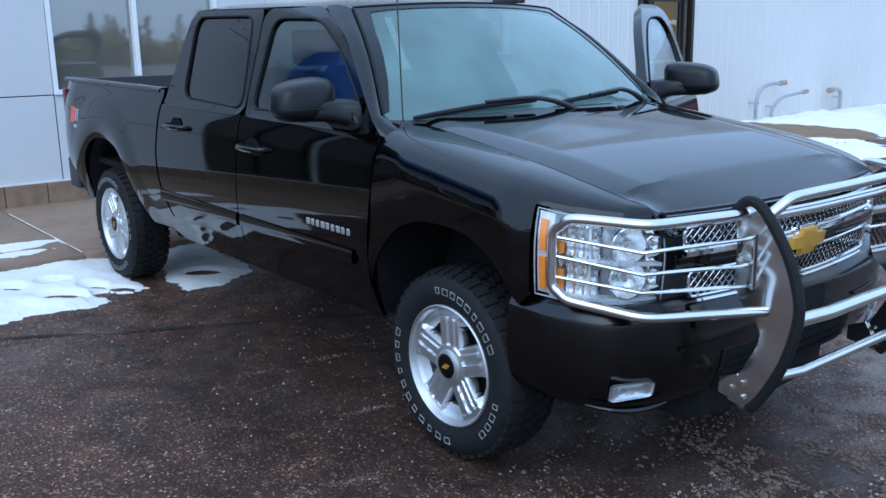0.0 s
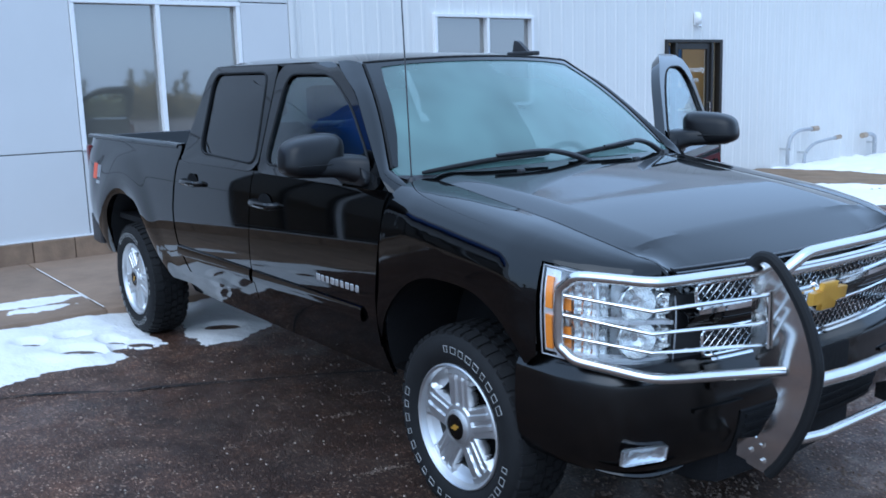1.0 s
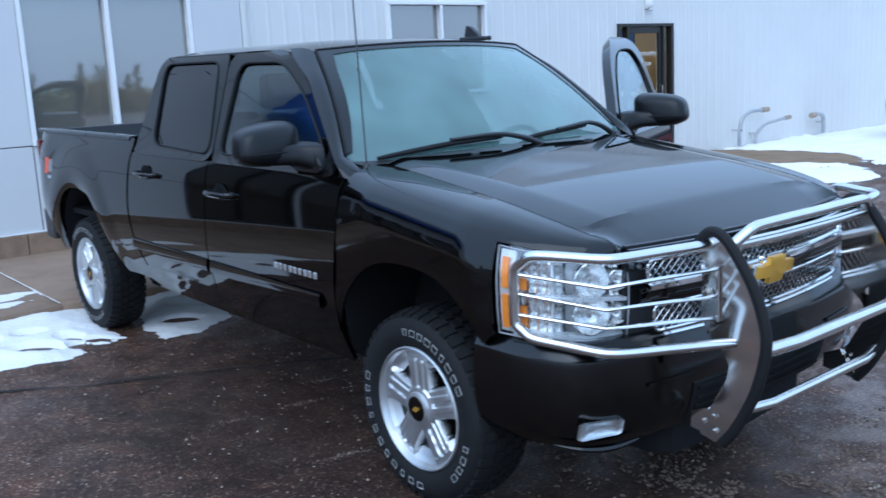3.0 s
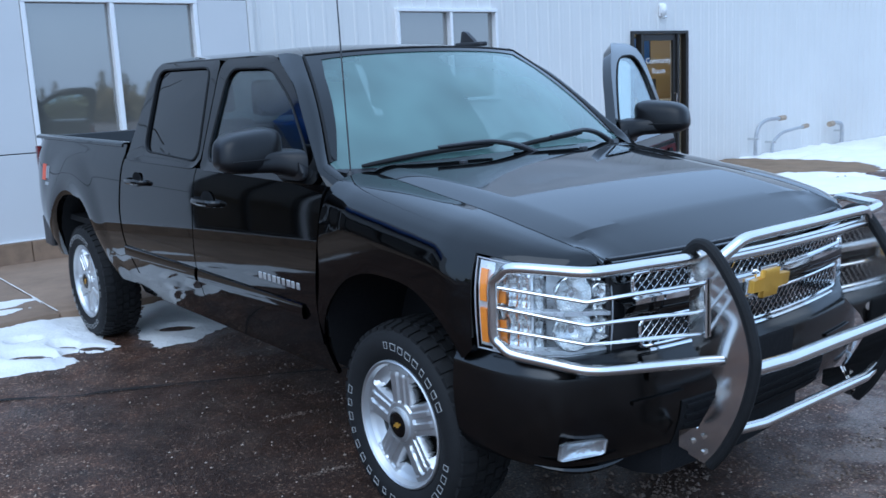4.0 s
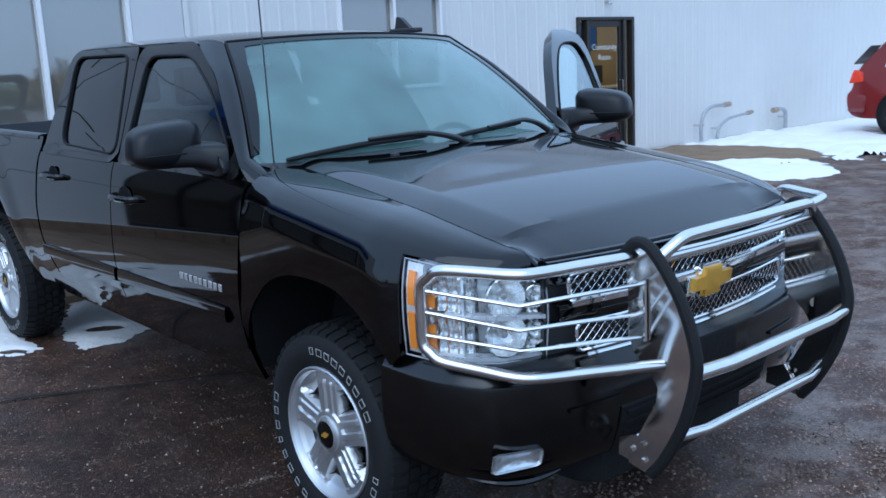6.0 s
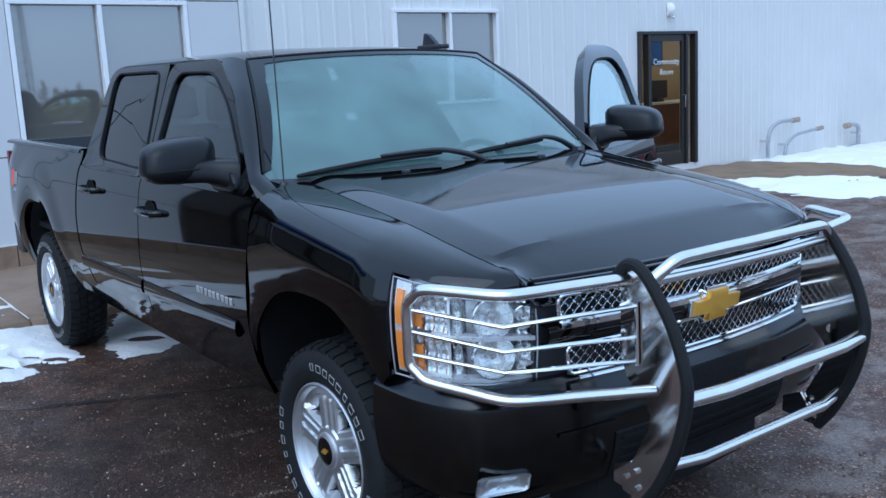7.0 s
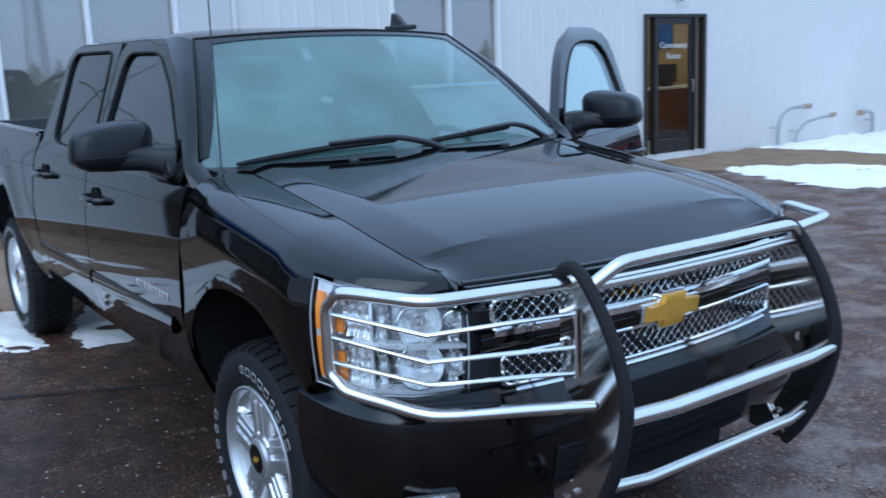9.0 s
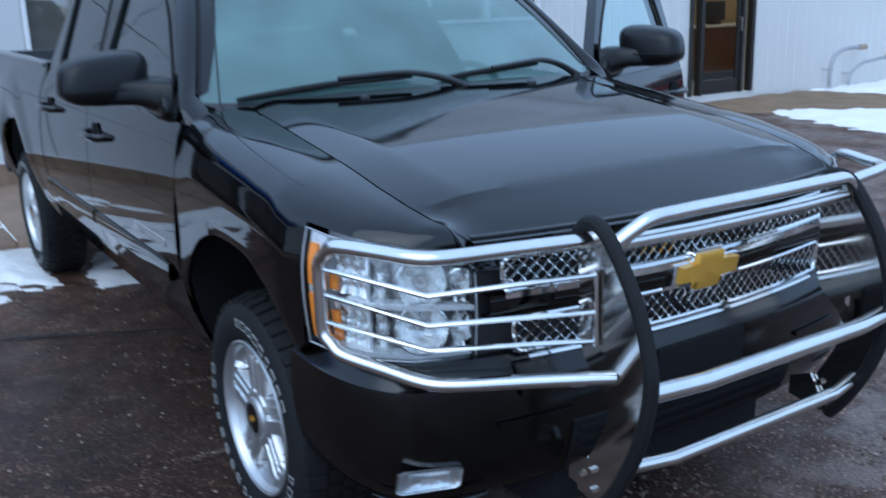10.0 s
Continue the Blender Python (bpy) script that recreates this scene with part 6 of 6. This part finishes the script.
def red_car(m):
    """Forward is +y, the near side +x."""
    car = empty("estate_car", m)
    tagged(car, "dark red sport utility car parked on the snow", "car")

    def half(z):
        return interp(z, [(0.3, 0.86), (0.5, 0.93), (0.8, 0.95), (1.05, 0.92), (1.1, 0.87), (1.45, 0.76), (1.68, 0.62), (1.75, 0.45)])
    out = rounded([(0.02, 0.36), (-0.02, 0.55), (-0.02, 0.74), (0.07, 0.80), (0.10, 1.12), (0.52, 1.66), (0.75, 1.73), (2.4, 1.74), (3.0, 1.66), (3.85, 1.16), (4.7, 1.02), (4.92, 0.8), (4.95, 0.4), (4.8, 0.3), (0.2, 0.3)], 0.12, 4)
    cut = []
    for y, z in out:
        cut.append((y, z))
    rows = []
    for f in (-1.0, -0.98, -0.9, -0.5, 0, 0.5, 0.9, 0.98, 1.0):
        sh = 1 - 0.02 * max(0, abs(f) - 0.9) / 0.1
        rows.append([(half(z) * f, 2.4 + (y - 2.4) * sh, 0.95 + (z - 0.95) * sh) for y, z in cut])
    bm = sheet(rows, wrap=True)
    bmesh.ops.holes_fill(bm, edges=bm.edges[:], sides=100)
    part("body", bm, M_CARRED, car)
    for s in (-1, 1):
        for poly in ([(0.62, 1.18), (0.75, 1.58), (1.15, 1.60), (1.2, 1.18)], [(1.27, 1.18), (1.24, 1.6), (2.15, 1.62), (2.2, 1.18)], [(2.28, 1.18), (2.24, 1.62), (2.85, 1.58), (3.5, 1.18)]):
            pts = rounded(poly, 0.05, 3)
            c = (sum(p[0] for p in pts) / len(pts), sum(p[1] for p in pts) / len(pts))
            rows = [[(s * (half(lerp(c[1], z, t)) + 0.006), lerp(c[0], y, t), lerp(c[1], z, t)) for y, z in pts] for t in (0.02, 0.5, 1)]
            w = part("side_window", sheet(rows, wrap=True, thick=0.004), M_CARGLASS, car)
            part("window_trim", tube([(s * (half(z) + 0.006), y, z) for y, z in pts], 0.012, 6, closed=True), M_CHROME, w)
        part("tail_lamp", prism(rounded([(0.05, 0.92), (0.30, 0.95), (0.26, 1.12), (0.13, 1.16)], 0.03, 3), s * 0.86, s * 0.955, 0, 0.01), M_LAMP, car, "red and clear tail lamp")
        part("door_handle", tube([(s * 0.94, 2.3, 1.02), (s * 0.965, 2.35, 1.03), (s * 0.965, 2.48, 1.03), (s * 0.94, 2.53, 1.02)], 0.012, 6), M_CHROME, car)
        for y in (0.98, 3.85):
            part("wheel_arch", lathe([(0.0, 0.0), (0.40, 0.0), (0.42, -0.02)], 28), M_DARK, car).matrix_basis = pose(s * 0.945, y, 0.40, 0, 0, 90 if s > 0 else -90)
            w = part("wheel", lathe([(0.0, 0.0), (0.1, 0.0), (0.1, 0.05), (0.0, 0.05)], 16), M_DARK, car)
            w.matrix_basis = pose(s * 0.955, y, 0.355, 0, 0, 90 if s > 0 else -90)
            part("tyre", lathe(spline([(0.23, 0.02), (0.28, -0.015), (0.335, 0.0), (0.355, 0.05), (0.355, 0.18), (0.23, 0.2)], 3), 36), M_RUBBER, w)
            part("rim", lathe([(0.235, 0.04), (0.24, -0.006), (0.225, -0.004), (0.21, 0.03), (0.06, 0.012), (0.0, 0.0)], 30), M_ALLOY, w)
            for k in range(5):
                a = 2 * math.pi * k / 5
                part("spoke", tube([(0.04 * math.cos(a), -0.004, 0.04 * math.sin(a)), (0.22 * math.cos(a), 0.0, 0.22 * math.sin(a))], 0.022, 6), M_ALLOY, w)
    part("rear_bumper", prism(rounded([(-0.90, 0.02), (-0.97, 0.35), (-0.93, 0.36), (-0.85, 0.06), (0.85, 0.06), (0.93, 0.36), (0.97, 0.35), (0.90, 0.02), (0.6, -0.06), (-0.6, -0.06)], 0.04, 2), 0.42, 0.72, 2, 0.03), M_CARRED, car)
    part("bumper_strip", box(-0.6, 0.6, -0.075, -0.05, 0.60, 0.63, 0.005), M_CHROME, car)
    part("rear_window", prism(rounded([(-0.62, 1.2), (0.62, 1.2), (0.5, 1.6), (-0.5, 1.6)], 0.05, 3), 0.0, 0.01, 1), M_CARGLASS, car).matrix_basis = pose(0, -0.78, 0.30, -38)
    part("roof_rail", tube([(0.58, 0.8, 1.74), (0.58, 1.0, 1.79), (0.56, 2.6, 1.79), (0.56, 2.8, 1.73)], 0.015, 6), M_CHROME, car)
    return car


red_car(pose(-3.3, 14.6, ground_z(-3.3, 14.6) + 0.02, 0, math.degrees(SLOPE), 0) @ pose(0, 0, 0, 0, 0, -90))

# ---------------- distance ----------------
M_BARK = mat("bark", (0.08, 0.06, 0.045), 0.9, 0, 0.3, 8, 0.4, 30)
M_LEAF = mat("conifer", (0.33, 0.26, 0.12), 0.85, 0, 0.5, 0.8)


def tree(seed, high, broad):
    rnd = random.Random(seed)
    t = empty("tree")
    part("trunk", tube([(0, 0, -0.2), (0.05, 0.02, high * 0.5), (0, 0, high * 0.97)], lambda u: 0.14 * (1 - u) + 0.02, 7), M_BARK, t)
    limbs = bmesh.new()
    verts, faces = [], []
    for k in range(26):
        u = 0.18 + 0.8 * k / 26
        a, ln = rnd.uniform(0, 6.28), broad * (1.05 - u) * rnd.uniform(0.7, 1.15) + 0.15
        z = high * u
        e = (ln * math.cos(a), ln * math.sin(a), z - 0.15 * ln)
        tube([(0, 0, z), e], lambda q: 0.035 * (1 - q) + 0.008, 4, limbs)
        for j in range(16):
            f = rnd.uniform(0.2, 1.05)
            c = (e[0] * f + rnd.gauss(0, 0.13), e[1] * f + rnd.gauss(0, 0.13), z + (e[2] - z) * f + rnd.gauss(0, 0.12))
            b = len(verts)
            for _ in range(3):
                verts.append((c[0] + rnd.gauss(0, 0.16), c[1] + rnd.gauss(0, 0.16), c[2] + rnd.gauss(0, 0.13)))
            faces.append((b, b + 1, b + 2))
    part("limbs", limbs, M_BARK, t)
    me = bpy.data.meshes.new("crown")
    me.from_pydata(verts, [], faces)
    me.materials.append(M_LEAF)
    new("crown", me).parent = t
    return tagged(t, "dull green conifer in the far tree line", "tree", "far tree line")


random.seed(21)
PROTOS = [tree(31, 5.5, 1.5), tree(32, 7.0, 1.9), tree(33, 4.6, 1.7), tree(34, 6.2, 1.6)]
spots = []
for k in range(190):
    y = -45 + k * 0.75 + random.uniform(-0.6, 0.6)
    spots.append((62 + random.uniform(-4, 6), y))
for k in range(40):
    spots.append((20 - k * 1.6, -48 + random.uniform(-4, 3)))
for k, (x, y) in enumerate(spots):
    p = PROTOS[k % 4]
    sc = random.uniform(0.5, 0.9)
    m = pose(x, y, ground_z(x, y), 0, 0, random.uniform(0, 360)) @ Matrix.Diagonal((sc, sc, sc, 1))
    if k < 4:
        p.matrix_world = m
    else:
        copy_thing(p, m)
M_BRUSH = mat("dry_brush", (0.40, 0.29, 0.13), 0.9, 0, 0.45, 0.5)
rnd = random.Random(77)
verts, faces = [], []
while len(faces) < 36000:
    x, y = 58 + rnd.uniform(-2.0, 2.5), rnd.uniform(-46, 98)
    top = 1.5 + 1.2 * noise.noise((x * 0.15, y * 0.22, 4)) + 0.9 * noise.noise((x * 0.4, y * 0.9, 9))
    z, b = rnd.uniform(0, max(0.5, top)), len(verts)
    for _ in range(3):
        verts.append((x + rnd.gauss(0, 0.25), y + rnd.gauss(0, 0.25), ground_z(x, y) + max(0.0, z + rnd.gauss(0, 0.22))))
    faces.append((b, b + 1, b + 2))
me = bpy.data.meshes.new("undergrowth")
me.from_pydata(verts, [], faces)
me.materials.append(M_BRUSH)
tagged(new("undergrowth", me), "dry tan brush along the far tree line", "brush", kind="stuff")
M_GALV = mat("galvanised_steel", (0.22, 0.22, 0.22), 0.5, 0.6, 0.2, 3)


def lattice_mast(m, high, foot):
    """A slim three-sided mast of legs, rungs and diagonals."""
    t = empty("lattice_mast", m)

    def leg(k, u):
        a = 2 * math.pi * k / 3 + 0.5
        r = foot * (1 - 0.8 * u)
        return (r * math.cos(a), r * math.sin(a), high * u)
    n = 16
    for k in range(3):
        part("leg", tube([leg(k, i / n) for i in range(n + 1)], 0.05, 6), M_GALV, t)
        for i in range(1, n):
            part("brace", tube([leg(k, i / n), leg((k + 1) % 3, i / n)], 0.025, 4), M_GALV, t)
            part("brace", tube([leg(k, i / n), leg((k + 1) % 3, (i + 1) / n)], 0.02, 4), M_GALV, t)
    return tagged(t, "slim grey steel lattice mast beyond the yard", "mast")


lattice_mast(pose(56, 12.4, ground_z(56, 12)), 15.0, 0.95)
